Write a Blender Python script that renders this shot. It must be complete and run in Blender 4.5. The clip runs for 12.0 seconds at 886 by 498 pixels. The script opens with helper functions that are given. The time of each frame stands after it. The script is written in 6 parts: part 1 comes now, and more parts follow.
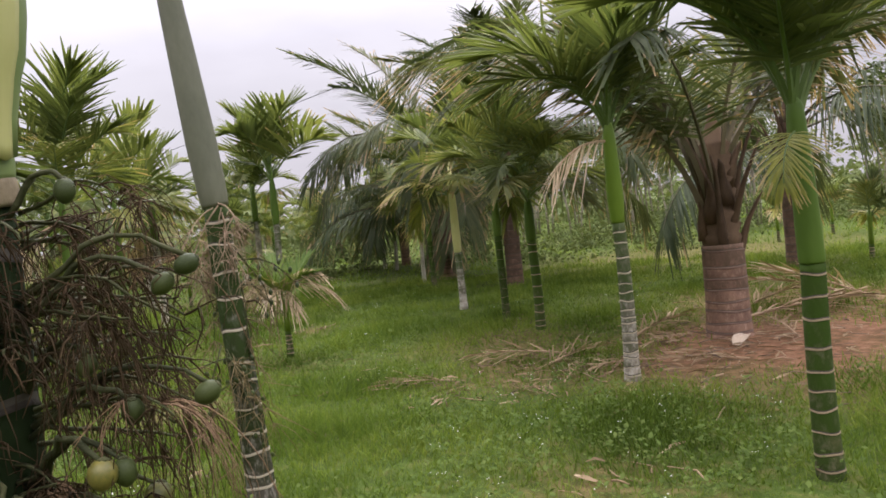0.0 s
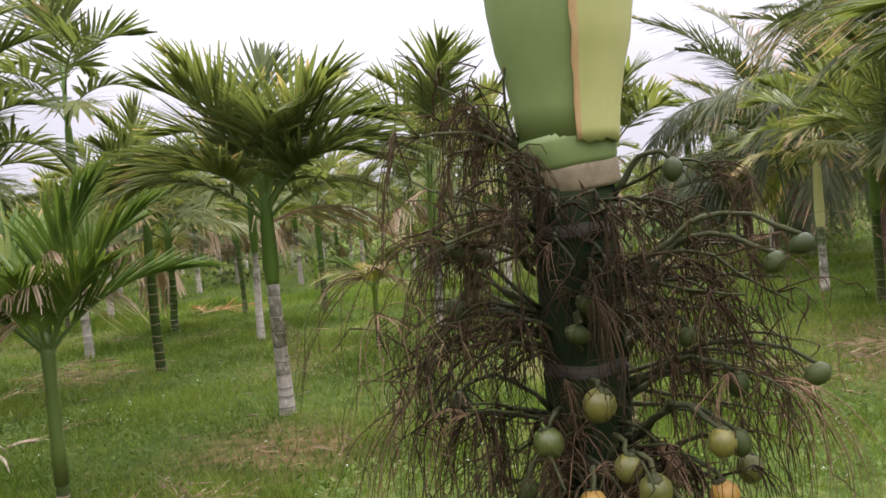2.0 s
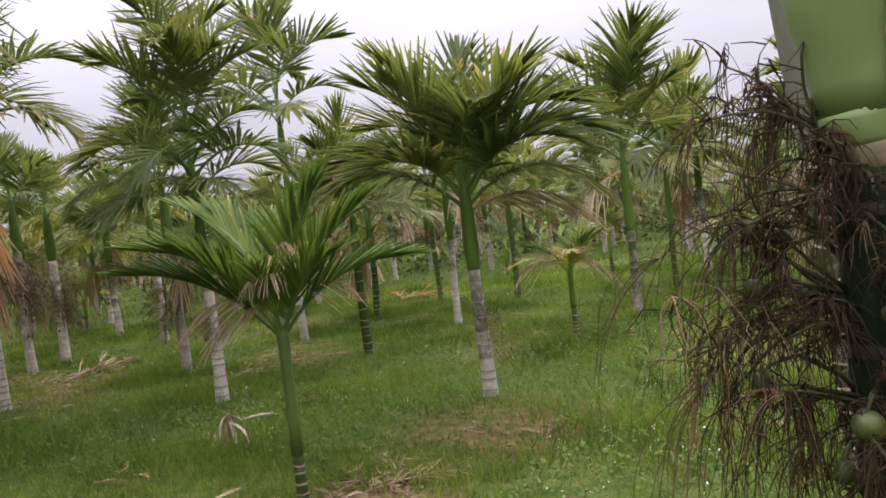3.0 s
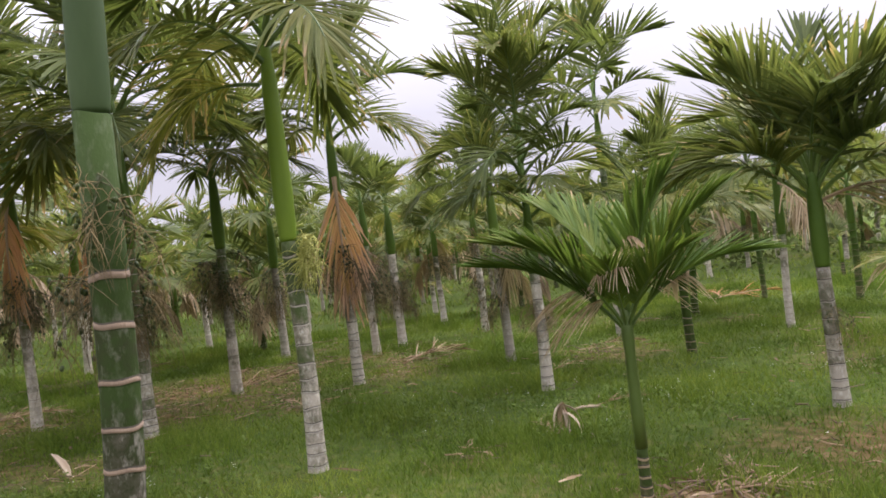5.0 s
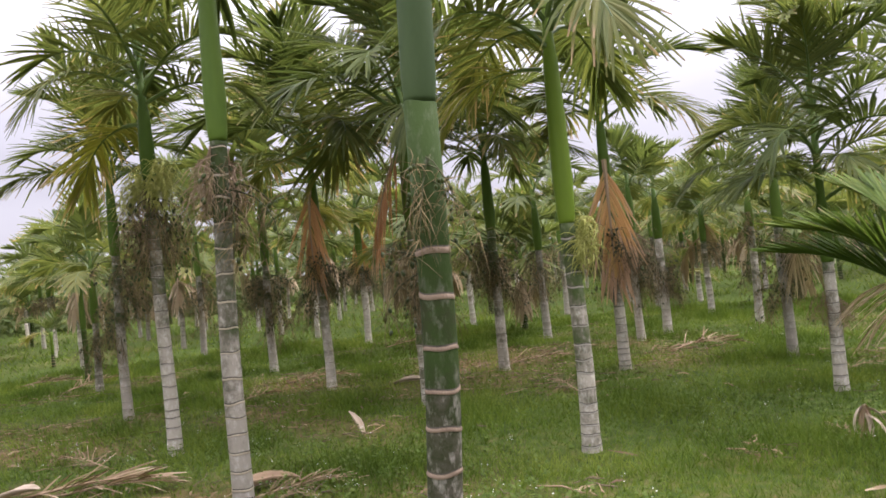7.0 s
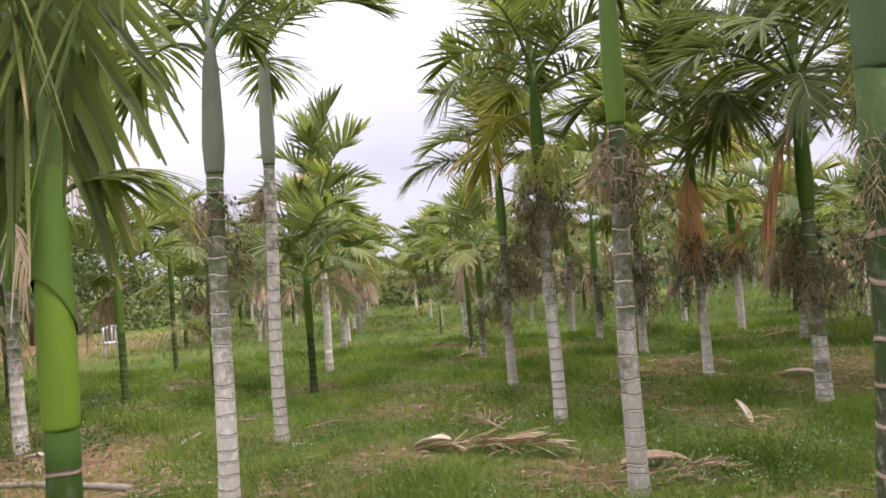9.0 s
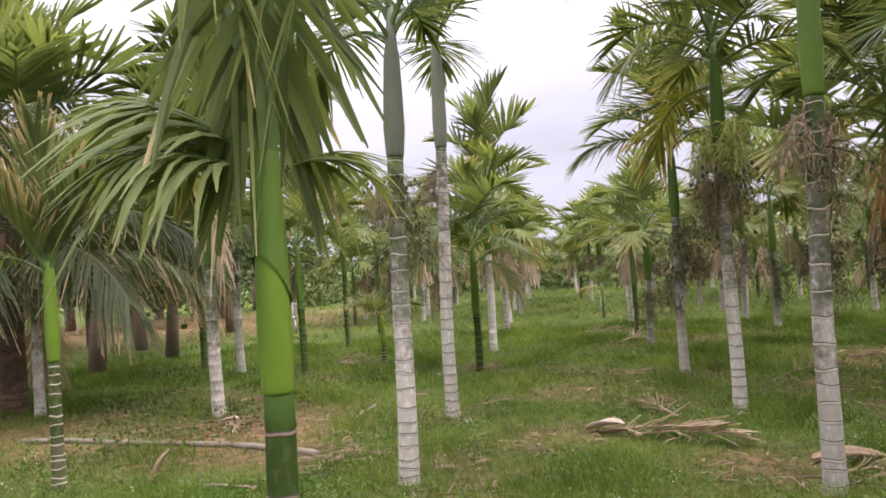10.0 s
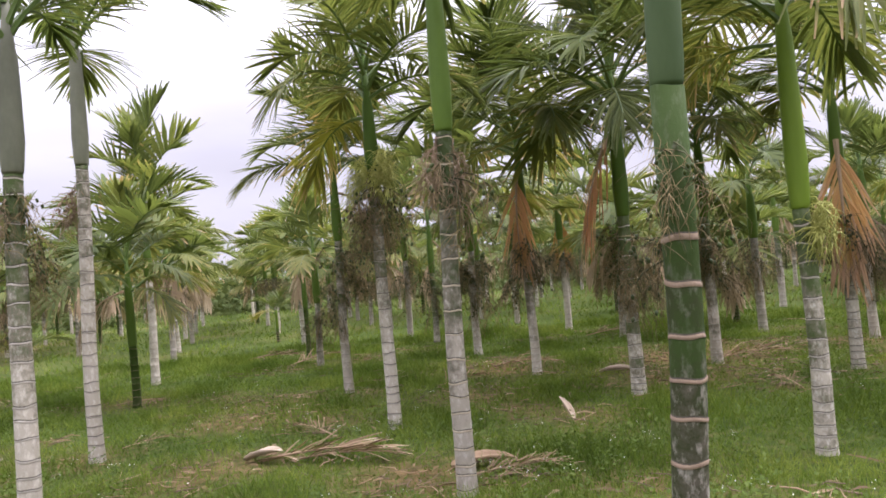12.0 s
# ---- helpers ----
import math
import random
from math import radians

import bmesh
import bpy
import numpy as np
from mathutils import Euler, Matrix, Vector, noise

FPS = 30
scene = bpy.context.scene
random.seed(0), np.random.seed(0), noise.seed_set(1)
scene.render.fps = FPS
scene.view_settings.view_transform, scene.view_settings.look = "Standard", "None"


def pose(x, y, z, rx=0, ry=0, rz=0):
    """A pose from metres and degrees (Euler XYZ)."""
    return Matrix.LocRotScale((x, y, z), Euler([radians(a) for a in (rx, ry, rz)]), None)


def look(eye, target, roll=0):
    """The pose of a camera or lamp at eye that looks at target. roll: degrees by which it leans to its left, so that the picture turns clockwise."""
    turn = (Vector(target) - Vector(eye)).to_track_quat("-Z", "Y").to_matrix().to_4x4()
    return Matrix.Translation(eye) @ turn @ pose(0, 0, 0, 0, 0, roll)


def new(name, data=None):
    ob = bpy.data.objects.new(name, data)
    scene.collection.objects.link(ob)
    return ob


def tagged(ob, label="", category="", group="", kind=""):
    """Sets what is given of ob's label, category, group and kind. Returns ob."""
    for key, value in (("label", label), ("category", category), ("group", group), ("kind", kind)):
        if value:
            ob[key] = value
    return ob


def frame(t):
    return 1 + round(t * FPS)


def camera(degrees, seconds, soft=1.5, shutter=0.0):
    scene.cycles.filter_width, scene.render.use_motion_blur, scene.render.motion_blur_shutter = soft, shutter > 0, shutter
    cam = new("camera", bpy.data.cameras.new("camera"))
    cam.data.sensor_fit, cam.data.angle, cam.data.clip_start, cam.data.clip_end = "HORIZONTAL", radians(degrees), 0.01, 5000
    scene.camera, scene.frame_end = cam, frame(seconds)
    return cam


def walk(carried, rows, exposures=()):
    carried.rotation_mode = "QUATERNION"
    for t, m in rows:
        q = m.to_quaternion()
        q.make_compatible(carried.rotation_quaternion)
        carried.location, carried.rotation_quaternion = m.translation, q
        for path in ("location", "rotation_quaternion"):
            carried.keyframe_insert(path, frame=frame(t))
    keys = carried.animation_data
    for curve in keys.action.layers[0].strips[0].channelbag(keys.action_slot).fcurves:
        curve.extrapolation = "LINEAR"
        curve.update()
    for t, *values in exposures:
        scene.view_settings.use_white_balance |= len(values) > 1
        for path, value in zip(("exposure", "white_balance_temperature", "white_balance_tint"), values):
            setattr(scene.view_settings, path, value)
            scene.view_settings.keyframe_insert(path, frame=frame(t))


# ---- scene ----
cam = camera(59.8, 12.0, soft=1.7)
PATH = [
    (0, (-0.041, 0.233, 1.471), (0.746, 2.07, 1.385), -5.9),
    (0.5, (-0.106, 0.248, 1.486), (0.48, 2.158, 1.392), -5.1),
    (1, (-0.158, 0.259, 1.495), (0.274, 2.21, 1.416), -4.4),
    (1.5, (-0.227, 0.271, 1.503), (-0.016, 2.258, 1.425), -4.3),
    (2, (-0.286, 0.269, 1.504), (-0.312, 2.267, 1.415), -4.9),
    (2.5, (-0.342, 0.247, 1.512), (-0.612, 2.227, 1.424), -6.0),
    (3, (-0.39, 0.22, 1.516), (-0.889, 2.155, 1.437), -6.8),
    (3.5, (-0.431, 0.175, 1.522), (-1.138, 2.045, 1.459), -7.2),
    (5.5, (-0.626, 0.011, 1.539), (-1.94, 1.518, 1.552), -6.5),
    (6, (-0.654, -0.035, 1.54), (-2.089, 1.358, 1.552), -6.1),
    (6.5, (-0.67, -0.074, 1.54), (-2.208, 1.204, 1.559), -6.0),
    (8.5, (-0.711, -0.305, 1.555), (-2.623, 0.278, 1.624), -4.3),
    (9, (-0.707, -0.394, 1.559), (-2.68, -0.076, 1.625), -4.4),
    (9.5, (-0.709, -0.474, 1.556), (-2.707, -0.406, 1.613), -4.3),
    (10, (-0.699, -0.528, 1.555), (-2.697, -0.616, 1.604), -3.8),
    (10.5, (-0.716, -0.536, 1.555), (-2.714, -0.604, 1.609), -3.9),
    (11, (-0.732, -0.474, 1.555), (-2.726, -0.327, 1.614), -4.3),
    (11.5, (-0.74, -0.393, 1.558), (-2.694, 0.032, 1.613), -4.7),
    (12, (-0.726, -0.301, 1.555), (-2.595, 0.411, 1.601), -5.0),
]
walk(cam, [(t, look(eye, target, roll)) for t, eye, target, roll in PATH],
     [(0.0, 0.94, 6250, 19), (0.6, 1.27, 6200, 19), (1.5, 1.29, 6150, 20), (3.5, 0.91, 6150, 20), (6.0, 1.22, 6100, 21), (6.7, 1.22, 6100, 21), (8.5, 1.16, 6050, 22), (9.1, 1.36, 6050, 22), (10.3, 1.28, 6050, 23), (12.0, 1.32, 6000, 23)])

# ---- sky and light: an overcast day ----
world = bpy.data.worlds.new("overcast_sky")
scene.world = world
world.use_nodes = True
wn, wl = world.node_tree.nodes, world.node_tree.links
wn.clear()
w_out = wn.new("ShaderNodeOutputWorld")
w_bg = wn.new("ShaderNodeBackground")
w_sky = wn.new("ShaderNodeTexSky")
w_sky.sky_type = "NISHITA"
w_sky.sun_disc = False
w_sky.sun_elevation, w_sky.sun_rotation = radians(58), radians(20)
w_sky.air_density, w_sky.dust_density, w_sky.ozone_density = 1.0, 3.0, 1.0
w_coord = wn.new("ShaderNodeTexCoord")
w_map = wn.new("ShaderNodeMapping")
w_map.inputs["Scale"].default_value = (1.0, 1.0, 3.2)
w_noise = wn.new("ShaderNodeTexNoise")
w_noise.inputs["Scale"].default_value, w_noise.inputs["Detail"].default_value = 1.7, 6.0
w_ramp = wn.new("ShaderNodeValToRGB")
w_ramp.color_ramp.elements[0].position, w_ramp.color_ramp.elements[0].color = 0.34, (5.9, 5.75, 6.0, 1)
w_ramp.color_ramp.elements[1].position, w_ramp.color_ramp.elements[1].color = 0.66, (7.9, 7.75, 7.9, 1)
w_mix = wn.new("ShaderNodeMix")
w_mix.data_type = "RGBA"
w_mix.inputs["Factor"].default_value = 0.93
wl.new(w_coord.outputs["Generated"], w_map.inputs["Vector"])
wl.new(w_map.outputs["Vector"], w_noise.inputs["Vector"])
wl.new(w_noise.outputs["Fac"], w_ramp.inputs["Fac"])
wl.new(w_sky.outputs["Color"], w_mix.inputs["A"])
wl.new(w_ramp.outputs["Color"], w_mix.inputs["B"])
# an overcast sky is about three times brighter overhead than at the horizon
w_sep = wn.new("ShaderNodeSeparateXYZ")
wl.new(w_coord.outputs["Generated"], w_sep.inputs["Vector"])
w_grad = wn.new("ShaderNodeMapRange")
w_grad.inputs["From Min"].default_value, w_grad.inputs["From Max"].default_value = 0.12, 1.0
w_grad.interpolation_type = "SMOOTHSTEP"
w_grad.inputs["To Min"].default_value, w_grad.inputs["To Max"].default_value = 0.56, 3.8
wl.new(w_sep.outputs["Z"], w_grad.inputs["Value"])
w_mul = wn.new("ShaderNodeVectorMath")
w_mul.operation = "SCALE"
wl.new(w_mix.outputs["Result"], w_mul.inputs[0])
wl.new(w_grad.outputs["Result"], w_mul.inputs["Scale"])
wl.new(w_mul.outputs["Vector"], w_bg.inputs["Color"])
wl.new(w_bg.outputs["Background"], w_out.inputs["Surface"])
w_bg.inputs["Strength"].default_value = 0.095

sun = new("sun", bpy.data.lights.new("sun", "SUN"))
sun.data.energy, sun.data.angle, sun.data.color = 1.5, radians(25), (1.0, 0.96, 0.9)
sun.matrix_world = look((0, 0, 30), (0 - 30 * math.sin(radians(20)) * 0.62, -30 * math.cos(radians(20)) * 0.62, 0))


# ---- materials ----
def material(name):
    m = bpy.data.materials.new(name)
    m.use_nodes = True
    n, l = m.node_tree.nodes, m.node_tree.links
    return m, n, l, n["Principled BSDF"]


def ramp(n, stops):
    r = n.new("ShaderNodeValToRGB")
    els = r.color_ramp.elements
    while len(els) < len(stops):
        els.new(0.5)
    for e, (p, c) in zip(els, stops):
        e.position, e.color = p, (*c, 1)
    return r


def noise_node(n, l, scale, detail=4.0, rough=0.55, coord="Object", stretch=None):
    t = n.new("ShaderNodeTexCoord")
    x = n.new("ShaderNodeTexNoise")
    x.inputs["Scale"].default_value, x.inputs["Detail"].default_value, x.inputs["Roughness"].default_value = scale, detail, rough
    if stretch:
        mp = n.new("ShaderNodeMapping")
        mp.inputs["Scale"].default_value = stretch
        l.new(t.outputs[coord], mp.inputs["Vector"])
        l.new(mp.outputs["Vector"], x.inputs["Vector"])
    else:
        l.new(t.outputs[coord], x.inputs["Vector"])
    return x


def mixed(n, l, fac, a, b, blend="MIX"):
    m = n.new("ShaderNodeMix")
    m.data_type, m.blend_type = "RGBA", blend
    for sock, v in (("Factor", fac), ("A", a), ("B", b)):
        if isinstance(v, (int, float)):
            m.inputs[sock].default_value = v
        elif isinstance(v, tuple):
            m.inputs[sock].default_value = (*v, 1)
        else:
            l.new(v, m.inputs[sock])
    return m.outputs["Result"]


def calc(n, l, op, a, b=0.0, clamp=False):
    m = n.new("ShaderNodeMath")
    m.operation, m.use_clamp = op, clamp
    for i, v in enumerate((a, b)):
        if isinstance(v, (int, float)):
            m.inputs[i].default_value = v
        else:
            l.new(v, m.inputs[i])
    return m.outputs[0]


def bump(n, l, bsdf, height, strength, dist=0.01):
    b = n.new("ShaderNodeBump")
    b.inputs["Strength"].default_value, b.inputs["Distance"].default_value = strength, dist
    l.new(height, b.inputs["Height"])
    l.new(b.outputs["Normal"], bsdf.inputs["Normal"])


def leaf_material(name, dark, mid, light, tip, tip_at, sheer=0.3, rough=0.5, spec=0.5, patch=0.0):
    """A blade: colour varies from frond to frond and from leaflet to leaflet; the far ends of some leaflets are dry."""
    m, n, l, p = material(name)
    dark, mid, light = [(r * 1.24, g_, b_ * 1.2) if g_ > r else (r, g_, b_) for r, g_, b_ in (dark, mid, light)]
    info, geo, uv = n.new("ShaderNodeObjectInfo"), n.new("ShaderNodeNewGeometry"), n.new("ShaderNodeUVMap")
    sep = n.new("ShaderNodeSeparateXYZ")
    l.new(uv.outputs["UV"], sep.inputs["Vector"])
    nz = noise_node(n, l, 6.0, 3.0)
    v = calc(n, l, "ADD", calc(n, l, "MULTIPLY", info.outputs["Random"], 0.5), calc(n, l, "MULTIPLY", geo.outputs["Random Per Island"], 0.4))
    v = calc(n, l, "ADD", v, calc(n, l, "MULTIPLY", nz.outputs["Fac"], 0.12))
    if patch:
        wide = noise_node(n, l, 0.9, 4.0)
        v = calc(n, l, "ADD", v, calc(n, l, "MULTIPLY", calc(n, l, "SUBTRACT", wide.outputs["Fac"], 0.5), patch))
    r = ramp(n, [(0.1, dark), (0.5, mid), (0.95, light)])
    l.new(v, r.inputs["Fac"])
    # dry ends
    edge = calc(n, l, "SUBTRACT", tip_at, calc(n, l, "MULTIPLY", calc(n, l, "POWER", geo.outputs["Random Per Island"], 3.0), 0.4))
    edge = calc(n, l, "SUBTRACT", edge, calc(n, l, "MULTIPLY", calc(n, l, "POWER", info.outputs["Random"], 4.0), 0.35))
    dry = calc(n, l, "MULTIPLY", calc(n, l, "SUBTRACT", calc(n, l, "ADD", sep.outputs["Y"], calc(n, l, "MULTIPLY", nz.outputs["Fac"], 0.15)), edge), 6.0, True)
    col = mixed(n, l, dry, r.outputs["Color"], tip)
    l.new(col, p.inputs["Base Color"])
    p.inputs["Roughness"].default_value = rough
    p.inputs["Specular IOR Level"].default_value = spec
    tr = n.new("ShaderNodeBsdfTranslucent")
    l.new(mixed(n, l, 1.0, col, (1.0, 1.0, 0.55), "MULTIPLY"), tr.inputs["Color"])
    mx = n.new("ShaderNodeMixShader")
    mx.inputs["Fac"].default_value = sheer
    l.new(p.outputs["BSDF"], mx.inputs[1])
    l.new(tr.outputs["BSDF"], mx.inputs[2])
    l.new(mx.outputs["Shader"], n["Material Output"].inputs["Surface"])
    return m


TAN = (0.42, 0.31, 0.17)
M_LEAF = leaf_material("areca_leaf", (0.052, 0.09, 0.026), (0.10, 0.155, 0.042), (0.175, 0.235, 0.062), TAN, 1.32, 0.45, 0.55, 0.14)
M_LEAF_TIPPED = leaf_material("brown_tipped_leaf", (0.05, 0.086, 0.026), (0.09, 0.14, 0.04), (0.16, 0.21, 0.06), (0.33, 0.235, 0.14), 0.98, 0.45, 0.55, 0.14)
M_LEAF_FRESH = leaf_material("fresh_areca_leaf", (0.045, 0.10, 0.018), (0.08, 0.152, 0.027), (0.145, 0.215, 0.04), TAN, 1.3, 0.35, 0.6, 0.1)
M_LEAF_OLD = leaf_material("old_areca_leaf", (0.055, 0.094, 0.026), (0.105, 0.155, 0.04), (0.19, 0.228, 0.06), (0.36, 0.255, 0.14), 1.22, 0.45, 0.55, 0.14)
M_LEAF_YELLOW = leaf_material("yellowing_leaf", (0.10, 0.15, 0.03), (0.20, 0.25, 0.04), (0.36, 0.33, 0.06), TAN, 0.95, 0.4)
M_COCO = leaf_material("coconut_leaf", (0.032, 0.058, 0.022), (0.062, 0.098, 0.034), (0.12, 0.15, 0.055), (0.36, 0.25, 0.14), 1.15, 0.4, 0.62, 0.25)
M_DRY = leaf_material("dry_leaf", (0.16, 0.11, 0.06), (0.31, 0.225, 0.13), (0.47, 0.37, 0.24), (0.47, 0.37, 0.25), 1.0, 0.2, 0.8)
M_FALLEN = leaf_material("fallen_leaf", (0.085, 0.058, 0.033), (0.20, 0.14, 0.08), (0.38, 0.285, 0.175), (0.42, 0.33, 0.22), 1.0, 0.15, 0.85, 0.2)
M_ORANGE = leaf_material("orange_dry_leaf", (0.42, 0.18, 0.08), (0.50, 0.25, 0.11), (0.56, 0.36, 0.13), (0.48, 0.3, 0.2), 1.0, 0.3, 0.75)
M_GRASS = leaf_material("grass_blade", (0.042, 0.088, 0.013), (0.088, 0.168, 0.023), (0.19, 0.285, 0.052), (0.28, 0.25, 0.09), 1.25, 0.5, 0.8, 0.06, 1.6)
M_WEED = leaf_material("weed_leaf", (0.04, 0.082, 0.016), (0.078, 0.142, 0.027), (0.145, 0.215, 0.052), (0.3, 0.3, 0.12), 1.4, 0.3, 0.8, 0.08)
M_BUSH = leaf_material("bush_leaf", (0.05, 0.09, 0.022), (0.09, 0.145, 0.035), (0.16, 0.21, 0.06), (0.2, 0.2, 0.08), 1.3, 0.25, 0.65, 0.25)
M_DARKBUSH = leaf_material("dark_tree_leaf", (0.032, 0.06, 0.018), (0.06, 0.10, 0.028), (0.11, 0.155, 0.046), (0.12, 0.12, 0.05), 1.3, 0.25, 0.75, 0.08)


def bark_material(name, low, mid, high, streak):
    """A ringed stem. UV v counts metres from where the weathered foot gives way to the green top."""
    m, n, l, p = material(name)
    uv, info = n.new("ShaderNodeUVMap"), n.new("ShaderNodeObjectInfo")
    sep = n.new("ShaderNodeSeparateXYZ")
    l.new(uv.outputs["UV"], sep.inputs["Vector"])
    big, fine = noise_node(n, l, 7.0, 6.0, 0.7), noise_node(n, l, 30.0, 5.0, 0.65, stretch=(1, 1, 0.5))
    v = calc(n, l, "ADD", calc(n, l, "MULTIPLY", sep.outputs["Y"], 0.75), calc(n, l, "MULTIPLY", calc(n, l, "SUBTRACT", big.outputs["Fac"], 0.5), 2.8))
    v = calc(n, l, "ADD", v, calc(n, l, "MULTIPLY", calc(n, l, "SUBTRACT", sep.outputs["X"], 0.5), 0.55))
    v = calc(n, l, "ADD", v, 0.5, True)
    r = ramp(n, [(0.0, low), (0.5, mid), (1.0, high)])
    l.new(v, r.inputs["Fac"])
    spots = calc(n, l, "MULTIPLY", calc(n, l, "SUBTRACT", fine.outputs["Fac"], 0.5), 5.0, True)
    weathered = calc(n, l, "MULTIPLY", spots, calc(n, l, "SUBTRACT", 0.95, calc(n, l, "MULTIPLY", v, 0.85)))
    col = mixed(n, l, weathered, r.outputs["Color"], streak)
    lichen = noise_node(n, l, 4.2, 5.0, 0.7, stretch=(1, 1, 0.6))
    blotch = calc(n, l, "MULTIPLY", calc(n, l, "SUBTRACT", lichen.outputs["Fac"], 0.53), 6.0, True)
    col = mixed(n, l, calc(n, l, "MULTIPLY", blotch, 0.6), col, mid)
    shade = calc(n, l, "ADD", 0.72, calc(n, l, "MULTIPLY", info.outputs["Random"], 0.5))
    hs = n.new("ShaderNodeHueSaturation")
    l.new(shade, hs.inputs["Value"])
    l.new(col, hs.inputs["Color"])
    l.new(hs.outputs["Color"], p.inputs["Base Color"])
    p.inputs["Roughness"].default_value = 0.85
    p.inputs["Specular IOR Level"].default_value = 0.12
    bump(n, l, p, fine.outputs["Fac"], 0.5, 0.008)
    return m


M_BARK = bark_material("areca_bark", (0.42, 0.375, 0.305), (0.165, 0.15, 0.108), (0.065, 0.09, 0.03), (0.62, 0.58, 0.50))
M_BARK_GREEN = bark_material("young_green_stem", (0.10, 0.095, 0.042), (0.043, 0.066, 0.014), (0.04, 0.072, 0.01), (0.19, 0.17, 0.105))
M_BARK_COCO = bark_material("coconut_bark", (0.235, 0.145, 0.10), (0.155, 0.095, 0.068), (0.10, 0.068, 0.046), (0.33, 0.225, 0.165))
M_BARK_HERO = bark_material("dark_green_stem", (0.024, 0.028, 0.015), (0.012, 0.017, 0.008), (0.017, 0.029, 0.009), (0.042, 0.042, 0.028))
M_BARK_N = bark_material("mottled_ringed_stem", (0.085, 0.075, 0.055), (0.034, 0.04, 0.016), (0.033, 0.054, 0.013), (0.36, 0.33, 0.28))


def plain(name, c1, c2, scale, rough, bump_by=0.2, stretch=None, spec=0.4):
    m, n, l, p = material(name)
    info = n.new("ShaderNodeObjectInfo")
    a, b = noise_node(n, l, scale, 5.0, 0.6, stretch=stretch), noise_node(n, l, scale * 7, 3.0, 0.6, stretch=stretch)
    f = calc(n, l, "ADD", calc(n, l, "MULTIPLY", a.outputs["Fac"], 1.2), calc(n, l, "MULTIPLY", info.outputs["Random"], 0.5))
    f = calc(n, l, "ADD", calc(n, l, "SUBTRACT", f, 0.6), calc(n, l, "MULTIPLY", b.outputs["Fac"], 0.35), True)
    l.new(mixed(n, l, f, c1, c2), p.inputs["Base Color"])
    p.inputs["Roughness"].default_value = rough
    p.inputs["Specular IOR Level"].default_value = spec
    bump(n, l, p, b.outputs["Fac"], bump_by, 0.004)
    return m


M_SCAR = plain("leaf_scar", (0.17, 0.15, 0.115), (0.46, 0.425, 0.355), 11.0, 0.85, 0.4)
M_SCAR_BROWN = plain("torn_brown_scar", (0.12, 0.08, 0.052), (0.32, 0.235, 0.165), 22.0, 0.9, 0.7)
M_SCAR_PALE = plain("pale_leaf_scar", (0.27, 0.23, 0.155), (0.50, 0.44, 0.33), 11.0, 0.8, 0.4)
M_SCAR_TAN = plain("tan_leaf_scar", (0.17, 0.125, 0.07), (0.37, 0.29, 0.18), 14.0, 0.85, 0.4)
# dark colour for the painted shadow line along each stem ring
M_RING_SHADE = plain("ring_crease_shade", (0.03, 0.027, 0.018), (0.10, 0.085, 0.06), 12.0, 0.9)
M_SCAR_HERO = plain("fresh_tan_scar", (0.10, 0.075, 0.036), (0.38, 0.31, 0.19), 30.0, 0.75)
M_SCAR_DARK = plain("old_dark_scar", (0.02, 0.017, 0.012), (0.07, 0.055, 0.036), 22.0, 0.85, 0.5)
M_SCAR_COCO = plain("coconut_scar", (0.07, 0.043, 0.03), (0.17, 0.108, 0.078), 9.0, 0.85)
M_SHAFT = plain("crownshaft_green", (0.055, 0.10, 0.014), (0.105, 0.165, 0.026), 3.0, 0.5, 0.08, (1, 1, 0.3), 0.15)
M_SHAFT_DARK = plain("dark_green_sheath", (0.048, 0.082, 0.013), (0.095, 0.135, 0.026), 5.0, 0.5, 0.1, (1, 1, 0.3))
M_SHAFT_BLUE = plain("bloomed_crownshaft", (0.043, 0.07, 0.027), (0.075, 0.106, 0.045), 5.0, 0.6, 0.12, (1, 1, 0.3), 0.1)
M_SHAFT_BRIGHT = plain("bright_green_stem", (0.088, 0.15, 0.013), (0.165, 0.24, 0.026), 3.0, 0.45, 0.08, (1, 1, 0.3), 0.18)
M_SHAFT_GREY = plain("grey_green_crownshaft", (0.075, 0.082, 0.05), (0.165, 0.165, 0.11), 7.0, 0.65, 0.3, (1, 1, 0.4))
M_SHAFT_HERO = plain("pale_green_crownshaft", (0.125, 0.18, 0.055), (0.245, 0.30, 0.10), 7.0, 0.55, 0.12, (1, 1, 0.5))
M_SHEATH = plain("yellowing_sheath", (0.36, 0.37, 0.12), (0.56, 0.52, 0.24), 7.0, 0.45, 0.1, (1, 1, 0.25))
M_SHEATH_EDGE = plain("torn_sheath_edge", (0.42, 0.25, 0.10), (0.56, 0.43, 0.22), 20.0, 0.7)
M_PETIOLE = plain("rachis", (0.062, 0.108, 0.02), (0.115, 0.16, 0.036), 5.0, 0.45, 0.1)
M_PETIOLE_DRY = plain("dry_rachis", (0.24, 0.16, 0.09), (0.38, 0.27, 0.17), 6.0, 0.8)
M_PETIOLE_COCO = plain("coconut_petiole", (0.07, 0.065, 0.03), (0.14, 0.11, 0.058), 4.0, 0.6)
M_STRAND = plain("withered_strand", (0.02, 0.0135, 0.0065), (0.085, 0.055, 0.027), 14.0, 0.9, spec=0.12)
M_STRAND_PALE = plain("pale_withered_strand", (0.09, 0.055, 0.03), (0.26, 0.165, 0.095), 14.0, 0.85, spec=0.2)
